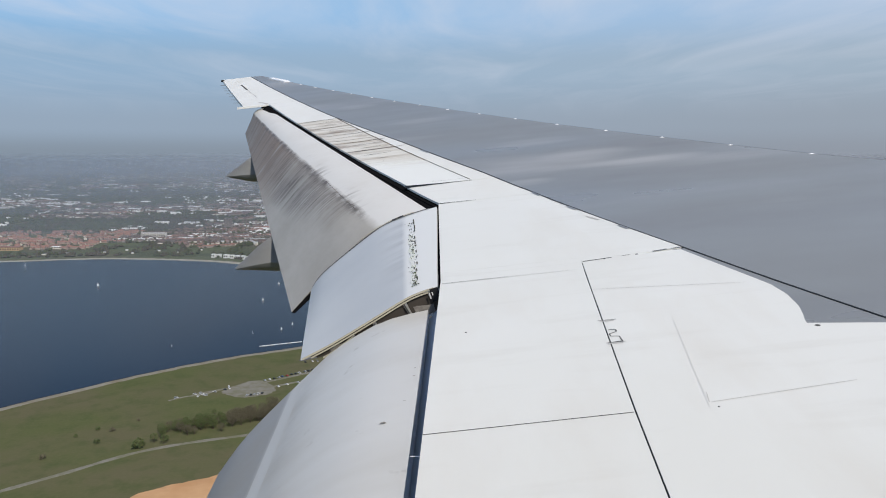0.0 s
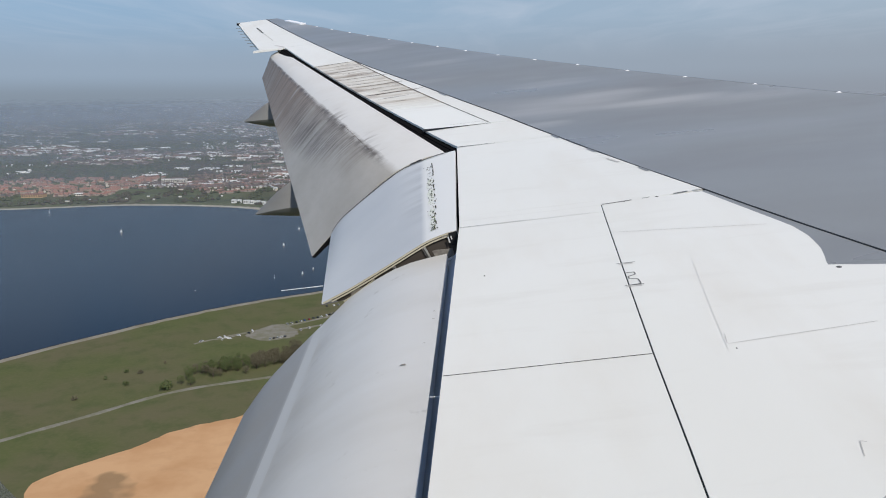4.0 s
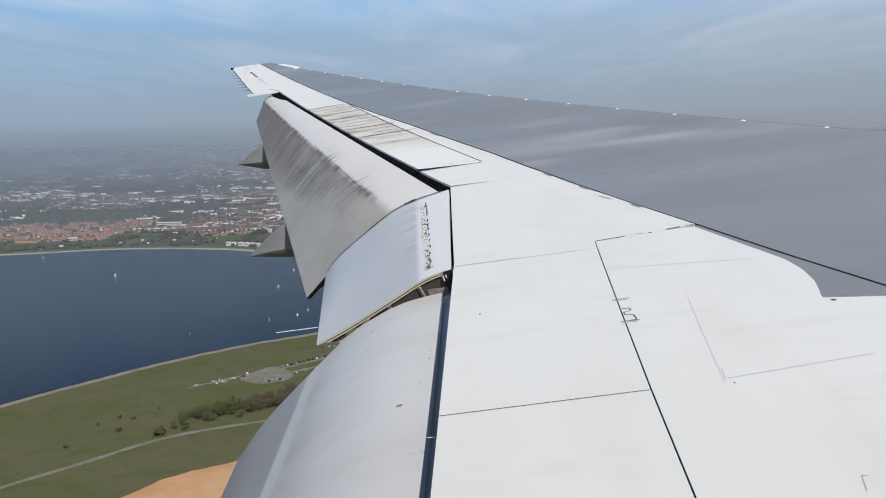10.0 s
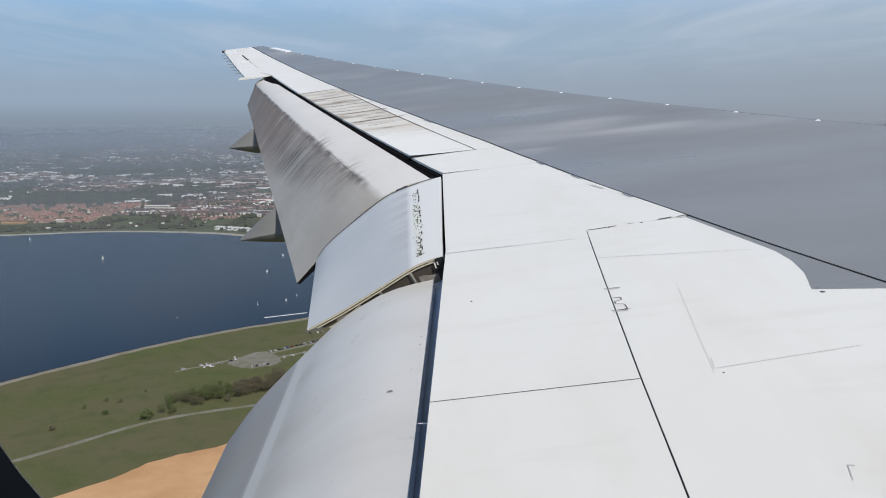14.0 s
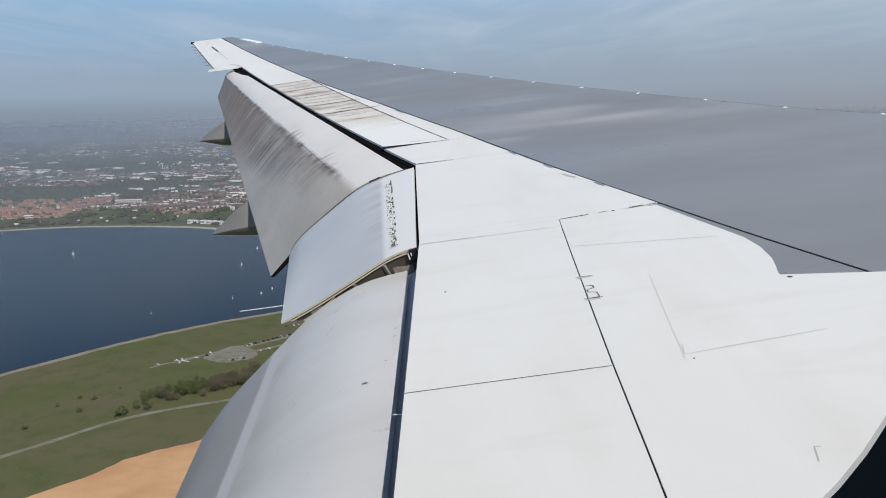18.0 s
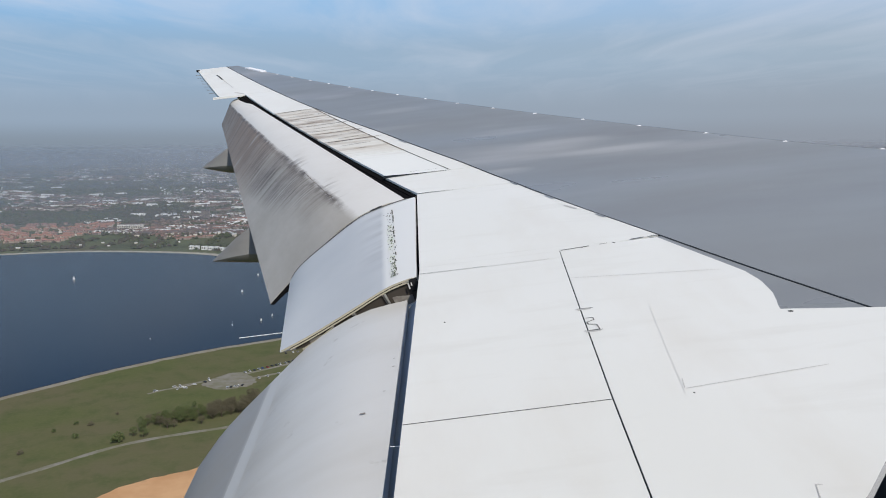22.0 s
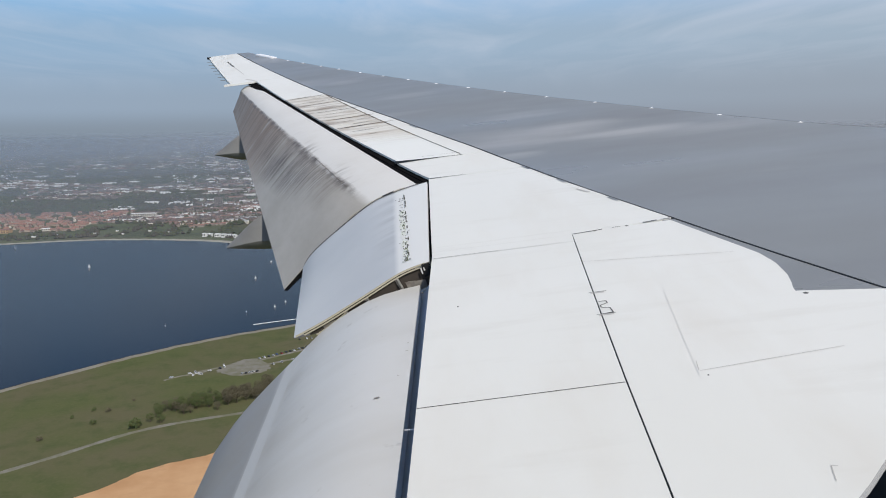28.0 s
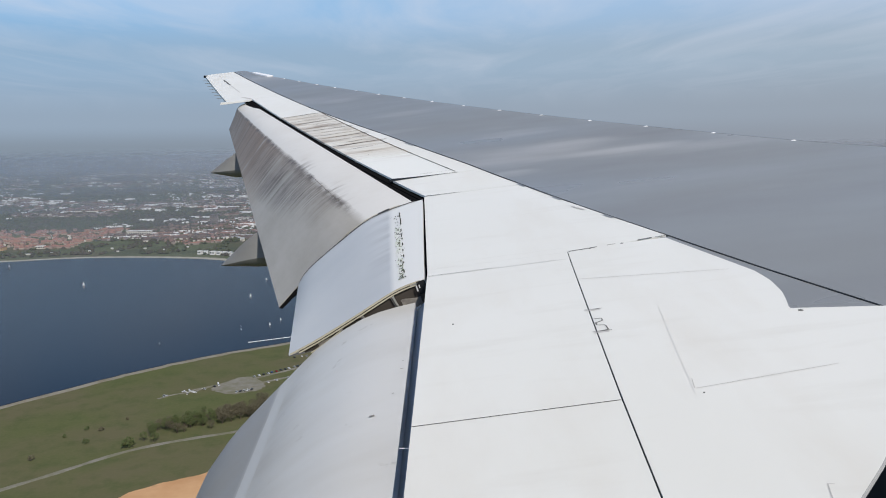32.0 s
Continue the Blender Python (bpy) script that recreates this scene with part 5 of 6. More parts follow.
def trunk(h, r):
    vs, fs, m = [], [], 7
    for i, (z, s) in enumerate(((0, 1.3), (0.15, 0.95), (0.6, 0.7), (1, 0.35))):
        for j in range(m):
            a = 2 * math.pi * j / m
            vs.append((r * s * math.cos(a) + 0.04 * h * math.sin(z * 3), r * s * math.sin(a), z * h))
    fs = [(i * m + j, i * m + (j + 1) % m, (i + 1) * m + (j + 1) % m, (i + 1) * m + j) for i in range(3) for j in range(m)]
    limbs = []
    for k in range(5):
        a = 2.4 * k
        d = Vector((math.cos(a), math.sin(a), 0.9)).normalized()
        o = Vector((0, 0, h * (0.5 + 0.08 * k)))
        e = o + d * h * 0.45
        s = Vector((-d.y, d.x, 0)).normalized() * r * 0.3
        limbs.append(([o + s, o - s, o + Vector((0, 0, r * 0.5)), e], [(0, 1, 3), (1, 2, 3), (2, 0, 3)]))
    return joined((vs, fs), *limbs)


def tree(kind, h, mat, label, seed):
    t = thing(kind, label, kind if kind != "broadleaf_tree" else "tree")
    part("trunk", mesh_from("trunk", *trunk(h * 0.62, h * 0.028), BARK), t)
    part("crown", mesh_from("crown", *clump_cloud(420, (h * 0.42, h * 0.42, h * 0.74), h * 0.036, seed, h * 0.26), mat), t)
    return t


def shrub(h, mat, label, seed):
    t = thing("bush", label, "bush", "bushes on the bank")
    part("stems", mesh_from("stems", *trunk(h * 0.5, h * 0.03), BARK), t)
    part("foliage", mesh_from("foliage", *clump_cloud(90, (h * 0.75, h * 0.6, h), h * 0.14, seed), mat), t)
    return t


TREES = [tree("broadleaf_tree", 9.0, LEAF, "green young tree on the grass bank", 11), tree("broadleaf_tree", 10.0, BARE, "brown half-bare tree on the grass bank", 12)]
BUSHES = [shrub(4.0, LEAF, "dark green bush alone in the meadow", 13), shrub(3.6, BARE, "brown scrubby bush on the bank", 14)]
rt = random.Random(21)


def put(src, x, y, s, turn, used):
    m = pose(x, y, 0.0, 0, 0, turn) @ Matrix.Scale(s, 4)
    if src not in used:
        used.append(src)
        src.matrix_world = m
        return src
    o = copy_thing(src, pose(x, y, 0.0, 0, 0, turn))
    o.scale = (s, s, s)
    return o


_used = []
for x, y, s, k in ((-235, 578, 2.0, 0), (-284, 618, 0.8, 0), (-271, 615, 1.0, 1), (-272, 588, 1.0, 0), (-299, 557, 1.1, 1), (-295, 602, 0.7, 0), (-259, 640, 0.6, 1)):
    put(BUSHES[k], x, y, s, rt.uniform(0, 360), _used)
for i in range(110):
    u = rt.random()
    x, y = -224 + 88 * u + rt.gauss(0, 4), 610 + 54 * u + rt.gauss(0, 9)
    put(TREES[0] if u < 0.45 and rt.random() < 0.85 else TREES[1], x, y, rt.uniform(0.6, 1.1), rt.uniform(0, 360), _used)
for i in range(26):
    put(TREES[1], rt.uniform(-140, 60), rt.uniform(630, 720), rt.uniform(0.6, 1.1), rt.uniform(0, 360), _used)


LAKE_LOOP = [tuple(p) for p in smooth_loop(grown(LAKE, 62), 4)]


def woods(name, spots, mat, label, seed, tall=9.0, wide=5.5):
    """Far woods and hedges as one mass of clumps."""
    rr = np.random.RandomState(seed)
    n = len(spots)
    vs = np.zeros((n, 7, 3))
    a = rr.uniform(0, 6.28, n)
    r = wide * rr.uniform(0.55, 1.25, n)
    h = tall * rr.uniform(0.6, 1.2, n)
    sp = np.array(spots)
    for j in range(5):
        t = a + 1.2566 * j
        rj = r * rr.uniform(0.7, 1.15, n)
        vs[:, j, 0], vs[:, j, 1], vs[:, j, 2] = sp[:, 0] + rj * np.cos(t), sp[:, 1] + rj * np.sin(t), h * rr.uniform(0.04, 0.34, n)
    vs[:, 5, 0], vs[:, 5, 1], vs[:, 5, 2] = sp[:, 0] + rr.uniform(-2, 2, n), sp[:, 1] + rr.uniform(-2, 2, n), h
    vs[:, 6, 0], vs[:, 6, 1], vs[:, 6, 2] = sp[:, 0], sp[:, 1], -0.6
    vs[:, :, 2] += np.array([land(*p) for p in spots])[:, None]
    fs = []
    for i in range(n):
        b = 7 * i
        for j in range(5):
            fs += [(b + j, b + (j + 1) % 5, b + 5), (b + (j + 1) % 5, b + j, b + 6)]
    return thing(name, label, "trees", kind="stuff", me=mesh_from(name, vs.reshape(-1, 3), fs, mat))


def field_noise(x, y, s, o=0.0):
    return noise.noise((x / s + o, y / s - o, o))


rw = random.Random(8)
green, brown = [], []


def built_up(x, y):
    """Above nought where houses stand, below where woods and parks lie."""
    d = 0.75 * field_noise(x, y, 520, 3.0) + 0.45 * field_noise(x, y, 170, 7.0) + 0.10
    if x > -800 and y > 1900:
        d += 0.25                                   # the dense town right behind the boathouses
    if x < -760 and 2180 < y < 2800:
        d -= 0.32 * (1.0 if x < -1000 else 0.5)       # woods behind the red village
    if y < 1960 and x > -850:
        d -= 0.5                                    # meadows along the shore
    return d


def in_village(x, y):
    return -1290 < x < -850 and 1815 + 0.30 * max(0.0, -1000 - x) < y < 2215


# belts behind the far shore, woods behind the village, hedges between the fields
while len(green) + len(brown) < 15000:
    y = 1640 + 3150 * rw.random() ** 1.35
    x = y * rw.uniform(-0.74, -0.05)
    if in_loop(x, y, LAKE_LOOP) or in_village(x, y):
        continue
    d = built_up(x, y)
    strip_ = abs(field_noise(x, y, 240, 5.0)) < 0.05
    if y < 1960 and d < 0 and not (strip_ and rw.random() < 0.5) and rw.random() > 0.10 + 0.9 * field_noise(x, y, 70, 4.0):
        continue
    if d < -0.05 or strip_ or rw.random() < 0.26:
        (green if rw.random() < 0.5 + field_noise(x, y, 300, 6.0) else brown).append((x, y))
woods("green_woods", green, FARLEAF, "green tree belts beyond the lake", 31, 6.5, 7.0)
woods("brown_woods", brown, FARBARE, "bare brown woods beyond the lake", 32, 6.5, 7.0)
hedge = []
POND_RING = [tuple(p) for p in smooth_loop(POND_AHEAD, 6)]
for px, py in POND_RING:
    hedge += [(px + rw.gauss(0, 16), py + rw.gauss(0, 14)) for _ in range(9)]
for px, py in RAPE_LOOP:
    hedge += [(px + rw.gauss(0, 5), py + rw.gauss(0, 5)) for _ in range(7)]
for i in range(1500):
    hedge.append((rw.uniform(880, 1400), rw.uniform(420, 900)))
for i in range(500):
    u = rw.random()
    hedge.append((190 + 200 * u + rw.gauss(0, 14), 830 + 90 * u + rw.gauss(0, 16)))
hedge = [p for p in hedge if not in_loop(p[0], p[1], POND_RING) and not in_loop(p[0], p[1], RAPE_LOOP) and not (895 < p[0] < 1050 and 395 < p[1] < 530)]
woods("hedgerow_trees", hedge, LEAF, "scrub and hedges round fields and ponds", 33, 7.0, 4.5)


# ---- houses ----
def house_shape(l, w, h, r):
    v = [(-l / 2, -w / 2, -0.6), (l / 2, -w / 2, -0.6), (l / 2, w / 2, -0.6), (-l / 2, w / 2, -0.6), (-l / 2, -w / 2, h), (l / 2, -w / 2, h), (l / 2, w / 2, h), (-l / 2, w / 2, h),
         (-l / 2, 0, h + r), (l / 2, 0, h + r)]
    walls = [(0, 1, 5, 4), (1, 2, 6, 9, 5), (2, 3, 7, 6), (3, 0, 4, 8, 7)]
    e = 0.4
    k = r / (w / 2)
    rv = [(-l / 2 - e, -w / 2 - e, h - e * k + 0.06), (l / 2 + e, -w / 2 - e, h - e * k + 0.06), (l / 2 + e, 0, h + r + 0.06), (-l / 2 - e, 0, h + r + 0.06), (l / 2 + e, w / 2 + e, h - e * k + 0.06), (-l / 2 - e, w / 2 + e, h - e * k + 0.06)]
    return (v, walls), (rv, [(0, 1, 2, 3), (3, 2, 4, 5)])


def make_house(wall, roof, label, l=11.0, w=8.0, h=5.2, r=3.0):
    t = thing("house", label, "house", "houses by the lake")
    (v, f), (rv, rf) = house_shape(l, w, h, r)
    wl = part("wall", mesh_from("wall", v, f, wall), t)
    rp = part("roof", mesh_from("roof", rv, rf, roof), t)
    part("chimney", mesh_from("chimney", *box(l * 0.3, l * 0.3 + 0.9, -0.5, 0.5, h + r - 0.8, h + r + 1.1), BRICK), rp)
    for z in (1.0, 3.4):
        for x in (-l * 0.3, 0.0, l * 0.3):
            if z < 2 and x == 0:
                part("door", mesh_from("door", *box(-0.55, 0.55, -w / 2 - 0.06, -w / 2 + 0.1, -0.1, 2.1), SLATE), t)
                continue
            part("window", mesh_from("window", *box(x - 0.7, x + 0.7, -w / 2 - 0.05, -w / 2 + 0.1, z, z + 1.2), PANE), t)
    return t


HOUSES = [make_house(RENDER, TILE, "pale house with a red tiled roof"), make_house(BRICK, TILE, "orange brick house with a red tiled roof"), make_house(RENDER, SLATE, "white house with a dark roof", 13, 8, 5.4, 2.6),
          make_house(BRICK, TILE, "long red-roofed brick terrace", 24, 8, 5.4, 3.2)]
rh = random.Random(44)
_set = []
count = 0
# the red-roofed village on the far shore, in crooked streets
while count < 165:
    y = rh.uniform(1815, 2215)
    x = rh.uniform(-1290, -850)
    if not in_village(x, y) or field_noise(x, y, 60, 2.0) < -0.30 or in_loop(x, y, LAKE_LOOP) or (-1055 < x < -980 and y < 1850):
        continue
    street = 8 + 30 * field_noise(x, y, 160, 5.0)
    put(HOUSES[rh.choice((0, 1, 1, 1, 1, 3))], x, y, rh.uniform(0.62, 0.95), street + rh.choice((0, 0, 90)) + rh.uniform(-6, 6), _set)
    count += 1
infill = []
while len(infill) < 190:
    x, y = rh.uniform(-1290, -850), rh.uniform(1815, 2215)
    if in_village(x, y) and field_noise(x, y, 60, 2.0) > -0.30 and not in_loop(x, y, LAKE_LOOP) and not (-1055 < x < -980 and y < 1850):
        infill.append((x, y, radians(8 + 30 * field_noise(x, y, 160, 5.0) + rh.choice((0, 0, 90))), rh.uniform(8, 15), rh.uniform(6, 7), rh.uniform(3.8, 4.8), rh.uniform(2.2, 3.0)))
# terraces by the yellow field and by the ponds ahead
for a, b, n in (((420, 782), (452, 833), 5), ((471, 806), (510, 852), 5), ((518, 742), (585, 842), 10), ((254, 900), (334, 921), 7), ((475, 808), (575, 955), 13), ((655, 968), (766, 919), 10), ((1072, 734), (1143, 801), 8), ((1132, 723), (1172, 768), 5)):
    for i in range(n):
        u = (i + 0.5) / n
        put(HOUSES[2 if rh.random() < 0.6 else 1], a[0] + (b[0] - a[0]) * u, a[1] + (b[1] - a[1]) * u, 0.95, math.degrees(math.atan2(b[1] - a[1], b[0] - a[0])), _set)
for i in range(18):
    x, y = rh.uniform(640, 960), rh.uniform(960, 1110)
    put(HOUSES[rh.choice((0, 1, 1, 2))], x, y, rh.uniform(0.8, 1.0), rh.choice((10, 20, 100)) + rh.uniform(-8, 8), _set)


def town(name, spots, walls, roof, label):
    """Far town houses joined: gabled blocks, each with its place, heading and size."""
    vs, fs, mats = [], [], []
    for x, y, a, l, w, h, r in spots:
        c, s, z0 = math.cos(a), math.sin(a), land(x, y)
        (v, f), (rv, rf) = house_shape(l, w, h, r)
        for q, ff, mi in ((v, f, 0), (rv, rf, 1)):
            n = len(vs)
            vs += [(x + p[0] * c - p[1] * s, y + p[0] * s + p[1] * c, p[2] + z0) for p in q]
            for g in ff:
                fs.append(tuple(i + n for i in g))
                mats.append(mi)
    me = mesh_from(name, vs, fs, [walls, roof])
    me.polygons.foreach_set("material_index", mats)
    return thing(name, label, "town", kind="stuff", me=me)


def street(x, y, heading, n, gap, size, rr):
    """A row of houses along a slightly curved street."""
    out, bow = [], rr.uniform(-0.004, 0.004)
    for i in range(n):
        a = heading + bow * i * 8
        k = size * rr.uniform(0.85, 1.15)
        out.append((x, y, a + (math.pi / 2 if rr.random() < 0.12 else 0.0), rr.uniform(8, 13) * k, rr.uniform(6.5, 8.5) * k, rr.uniform(4.6, 6.0) * k, rr.uniform(2.0, 3.0) * k))
        x, y = x + gap * size * math.cos(a), y + gap * size * math.sin(a)
    return out


streets = ([], [], [], [])
while sum(len(s) for s in streets) < 15000:
    y = 1740 + 3060 * rw.random() ** 1.15
    x = y * rw.uniform(-0.76, -0.02)
    if in_loop(x, y, LAKE_LOOP) or in_village(x, y) or math.hypot(x, y) > 4750 or built_up(x, y) < 0.02:
        continue
    k = far_scale(x, y)
    heading = radians(12 + 28 * field_noise(x, y, 500, 1.0) + rw.choice((0, 0, 0, 90)))
    n = rw.randint(3, 12)
    row = [h for h in street(x, y, heading, n, rw.choice((9.5, 11, 15)), 0.72 * k + 0.05, rw) if not in_loop(h[0], h[1], LAKE_LOOP) and not in_village(h[0], h[1]) and math.hypot(h[0], h[1]) < 4770]
    u = rw.random() + 0.25 * field_noise(x, y, 350, 8.0)
    streets[0 if u < 0.58 else 1 if u < 0.76 else 2 if u < 0.93 else 3].extend(row)
town("village_houses", infill, BRICK, TILE, "crowded red-roofed brick village houses")
town("far_brick_houses", streets[0], FARWALL, FARROOF, "rows of hazy brick houses with brown roofs")
town("far_red_houses", streets[1], FARWALL, TILE, "hazy pale houses with red roofs")
town("far_white_houses", streets[2], RENDER, FARROOF, "hazy pale terraces with dark roofs")
town("far_grey_houses", streets[3], RENDER, SHEET, "hazy terraces with pale grey roofs")
# bright sunlit walls and roofs that stand out of the haze, in short rows
bright = []
while len(bright) < 2300:
    y = 1990 + 2750 * rw.random() ** 1.15
    x = y * rw.uniform(-0.76, -0.02)
    if in_loop(x, y, LAKE_LOOP) or in_village(x, y) or math.hypot(x, y) > 4740 or built_up(x, y) < -0.12 or field_noise(x, y, 260, 9.0) < -0.08:
        continue
    k = far_scale(x, y)
    bright += [(h[0], h[1], h[2], h[3] * rw.uniform(0.7, 1.7), h[4] * 0.6, h[5] * 0.9, h[6] * 0.5) for h in street(x, y, radians(rw.gauss(6, 14)), rw.choice((1, 1, 2, 3, 6)), 15, 0.8 * k, rw) if math.hypot(h[0], h[1]) < 4770]
town("far_pale_roofs", bright, PALE, PALE, "scattered bright roofs and sheds in the haze")
# white terraces that run down to the shore behind the village
for a, c, n in (((-876, 1950), (-850, 2050), 9), ((-850, 2055), (-858, 2140), 7), ((-985, 2310), (-865, 2225), 11), ((-712, 1990), (-684, 2066), 7), ((-640, 2110), (-560, 2120), 7), ((-560, 2030), (-500, 2060), 6)):
    for i in range(n):
        u = (i + 0.5) / n
        put(HOUSES[2], a[0] + (c[0] - a[0]) * u, a[1] + (c[1] - a[1]) * u, 0.72, rh.uniform(-6, 14), _set)


def shed_block(name, l, w, h, wall, roof, label, at, turn, rows=2, bays=8, category="building", windows=True):
    """A flat-roofed block with storeys of real windows."""
    t = thing(name, label, category, at=at, turn=turn)
    part("wall", mesh_from("wall", *box(-l / 2, l / 2, -w / 2, w / 2, -0.6, h), wall), t)
    part("roof", mesh_from("roof", *box(-l / 2 - 0.3, l / 2 + 0.3, -w / 2 - 0.3, w / 2 + 0.3, h, h + 0.7), roof), t)
    if windows:
        me = None
        for i in range(rows):
            for j in range(bays):
                x = -l / 2 + l * (j + 0.5) / bays
                z = h * (i + 0.35) / rows
                me = me or mesh_from("window", *box(-l / bays * 0.32, l / bays * 0.32, -0.08, 0.1, 0, h / rows * 0.45), PANE)
                part("window", me, t).location = (x, -w / 2, z)
    return t


shed_block("long_building", 66, 14, 13, RENDER, PALE, "long pale three-storey block behind the shore", (-770, 2070, 0), 0, 3, 11)
for x, y, l in ((-497, 1672, 8), (-484, 1668, 9), (-466, 1662, 11), (-451, 1655, 8), (-437, 1650, 10), (-424, 1642, 7), (-410, 1631, 9), (-396, 1622, 7), (-381, 1612, 8), (-366, 1600, 6)):
    shed_block("boathouse", l, 9, 6.5, PALE, PALE, "white boathouse on the far shore", (x, y + 12, 0), -14, 1, 2)
shed_block("school_hall", 52, 20, 7, TAN, TILE, "long orange brick hall with a red roof by the shore", (-1016, 1812, 0), 0, 2, 9)
shed_block("clubhouse", 20, 10, 5, RENDER, PALE, "low white clubhouse below the village", (-918, 1836, 0), 10, 1, 4)
for x, y, l in ((-890, 1722, 11), (-846, 1742, 8), (-770, 1760, 6), (-735, 1800, 7), (-700, 1745, 6), (-655, 1790, 8), (-600, 1760, 5), (-560, 1800, 7)):
    shed_block("garden_hut", l * 0.8, 4, 1.6, RENDER, PALE, "small white hut in the meadow by the shore", (x, y, 0), 5, 1, 3, windows=False, category="hut")
rb = random.Random(61)
# trading estates: clusters of long white-roofed sheds
for cx_, cy_, n, spread in ((-1238, 3062, 3, 26), (-1150, 2838, 4, 30), (-1040, 2760, 7, 55), (-975, 2925, 6, 40), (-1490, 2930, 6, 60), (-1395, 2990, 4, 40), (-1700, 3300, 5, 90), (-1500, 3760, 5, 110),
                            (-1250, 4000, 6, 120), (-1780, 4250, 4, 90), (-1725, 4400, 3, 60), (-1480, 4470, 5, 90), (-930, 3580, 5, 90), (-760, 3200, 6, 90), (-620, 2700, 5, 80), (-820, 2450, 5, 60),
                            (-520, 2350, 5, 70), (-560, 3000, 5, 90), (-2100, 3500, 6, 150), (-2400, 3900, 6, 200)):
    for i in range(n):
        x, y = cx_ + rb.gauss(0, spread), cy_ + rb.gauss(0, spread * 0.5)
        k = far_scale(x, y)
        shed_block("warehouse", rb.uniform(18, 60) * k, rb.uniform(10, 20) * k, rb.uniform(4, 7) * k, PALE, PALE if rb.random() < 0.7 else SHEET, "long low white-roofed shed in the town", (x, y, land(x, y)), rb.uniform(-8, 16), windows=False, category="warehouse")
shed_block("tower_block", 24, 18, 30, FARWALL, SLATE, "lone grey high-rise in the town", (-640, 2330, 0), 10, 9, 5)
for x, y in ((-381, 1839), (-329, 1825)):
    shed_block("tower_block", 44, 18, 30, TAN, SLATE, "tan brick block of flats by the lake", (x, y, 0), 6, 9, 8)
for x, y in ((-143, 2662), (-92, 2690)):
    shed_block("tower_block", 22, 20, 55, RENDER, SLATE, "white and blue high-rise over the town", (x, y, land(x, y)), 10, 14, 5)
shed_block("distribution_shed", 300, 90, 16, PALE, PALE, "huge white distribution warehouse beyond fields", (368, 2930, land(368, 2930)), 4, 1, 20, "warehouse")
for x, y, l in ((172, 1306, 34), (209, 1328, 30), (-41, 1770, 60)):
    shed_block("office_block", l, 14, 10, RENDER, PALE, "white three-storey office block behind the park", (x, y, 0), 8, 3, 8)
shed_block("quarry_shed", 42, 20, 8, SLATE, SLATE, "grey open-sided shed in the sand quarry", (61, 579, 0.2), -24, 1, 5, "shed")
shed_block("quarry_office", 32, 8, 5, PALE, PALE, "white lean-to store beside the quarry shed", (80, 548, 0.2), 12, 1, 3, "shed")


# ---- cars, boats, jetty ----
def car(paint, label):
    t = thing("car", label, "car", "cars parked on the bank")
    v = [(-2.1, -0.85, 0.35), (2.1, -0.85, 0.35), (2.1, 0.85, 0.35), (-2.1, 0.85, 0.35), (-2.1, -0.85, 0.85), (2.05, -0.82, 0.75), (2.05, 0.82, 0.75), (-2.1, 0.85, 0.85), (0.9, -0.86, 0.92), (0.9, 0.86, 0.92)]
    f = [(0, 3, 2, 1), (0, 1, 5, 8, 4), (2, 3, 7, 9, 6), (1, 2, 6, 5), (3, 0, 4, 7), (5, 6, 9, 8), (8, 9, 7, 4)]
    body = part("body", mesh_from("body", v, f, paint), t)
    c = [(-1.9, -0.78, 0.85), (0.9, -0.78, 0.9), (0.9, 0.78, 0.9), (-1.9, 0.78, 0.85), (-1.4, -0.62, 1.44), (0.15, -0.62, 1.46), (0.15, 0.62, 1.46), (-1.4, 0.62, 1.44)]
    part("glasshouse", mesh_from("glasshouse", c, [(0, 1, 5, 4), (1, 2, 6, 5), (2, 3, 7, 6), (3, 0, 4, 7)], PANE), t)
    part("roof", mesh_from("roof", *box(-1.4, 0.15, -0.62, 0.62, 1.44, 1.50), paint), t)
    wheel = []
    for j in range(12):
        a = 2 * math.pi * j / 12
        wheel += [(0.33 * math.cos(a), -0.1, 0.33 * math.sin(a)), (0.33 * math.cos(a), 0.1, 0.33 * math.sin(a))]
    wf = [(2 * j, 2 * ((j + 1) % 12), 2 * ((j + 1) % 12) + 1, 2 * j + 1) for j in range(12)] + [tuple(range(0, 24, 2)), tuple(range(23, 0, -2))]
    wm = mesh_from("wheel", wheel, wf, TYRE)
    for x in (-1.35, 1.35):
        for y in (-0.8, 0.8):
            part("wheel", wm, t).location = (x, y, 0.33)
    return t


FLEET = [car(p, n + " car parked on gravel") for p, n in zip(CARS, ("white", "silver", "black", "red", "blue"))]
_parked = []


def park(k, x, y, turn, s=1.0):
    o = put(FLEET[k], x, y, s, turn, _parked)
    o.location.z = 0.18


rc = random.Random(71)
for i in range(26):
    u = i / 25
    park(rc.choice((0, 0, 1, 2, 3, 4)), -176 + 96 * u + rc.uniform(-0.6, 0.6), 756 + 86 * u + rc.uniform(-1, 1), 130 + rc.uniform(-6, 6))
    if rc.random() < 0.8:
        park(rc.choice((0, 0, 1, 1, 2)), -158 + 88 * u + rc.uniform(-0.6, 0.6), 737 + 68 * u + rc.uniform(-1, 1), 128 + rc.uniform(-6, 6))
for i in range(5):
    park(rc.choice((0, 0, 1, 2)), -182 + 3.2 * i, 708 + 1.6 * i, 80 + rc.uniform(-8, 8))
for x, y in ((-233, 712), (-228, 706), (-226, 712), (-222, 709), (-229, 716), (-208, 726), (-205, 731), (-207, 736), (-216, 719), (-247, 701)):
    park(rc.choice((0, 0, 1, 1, 2)), x, y, rc.uniform(0, 180))


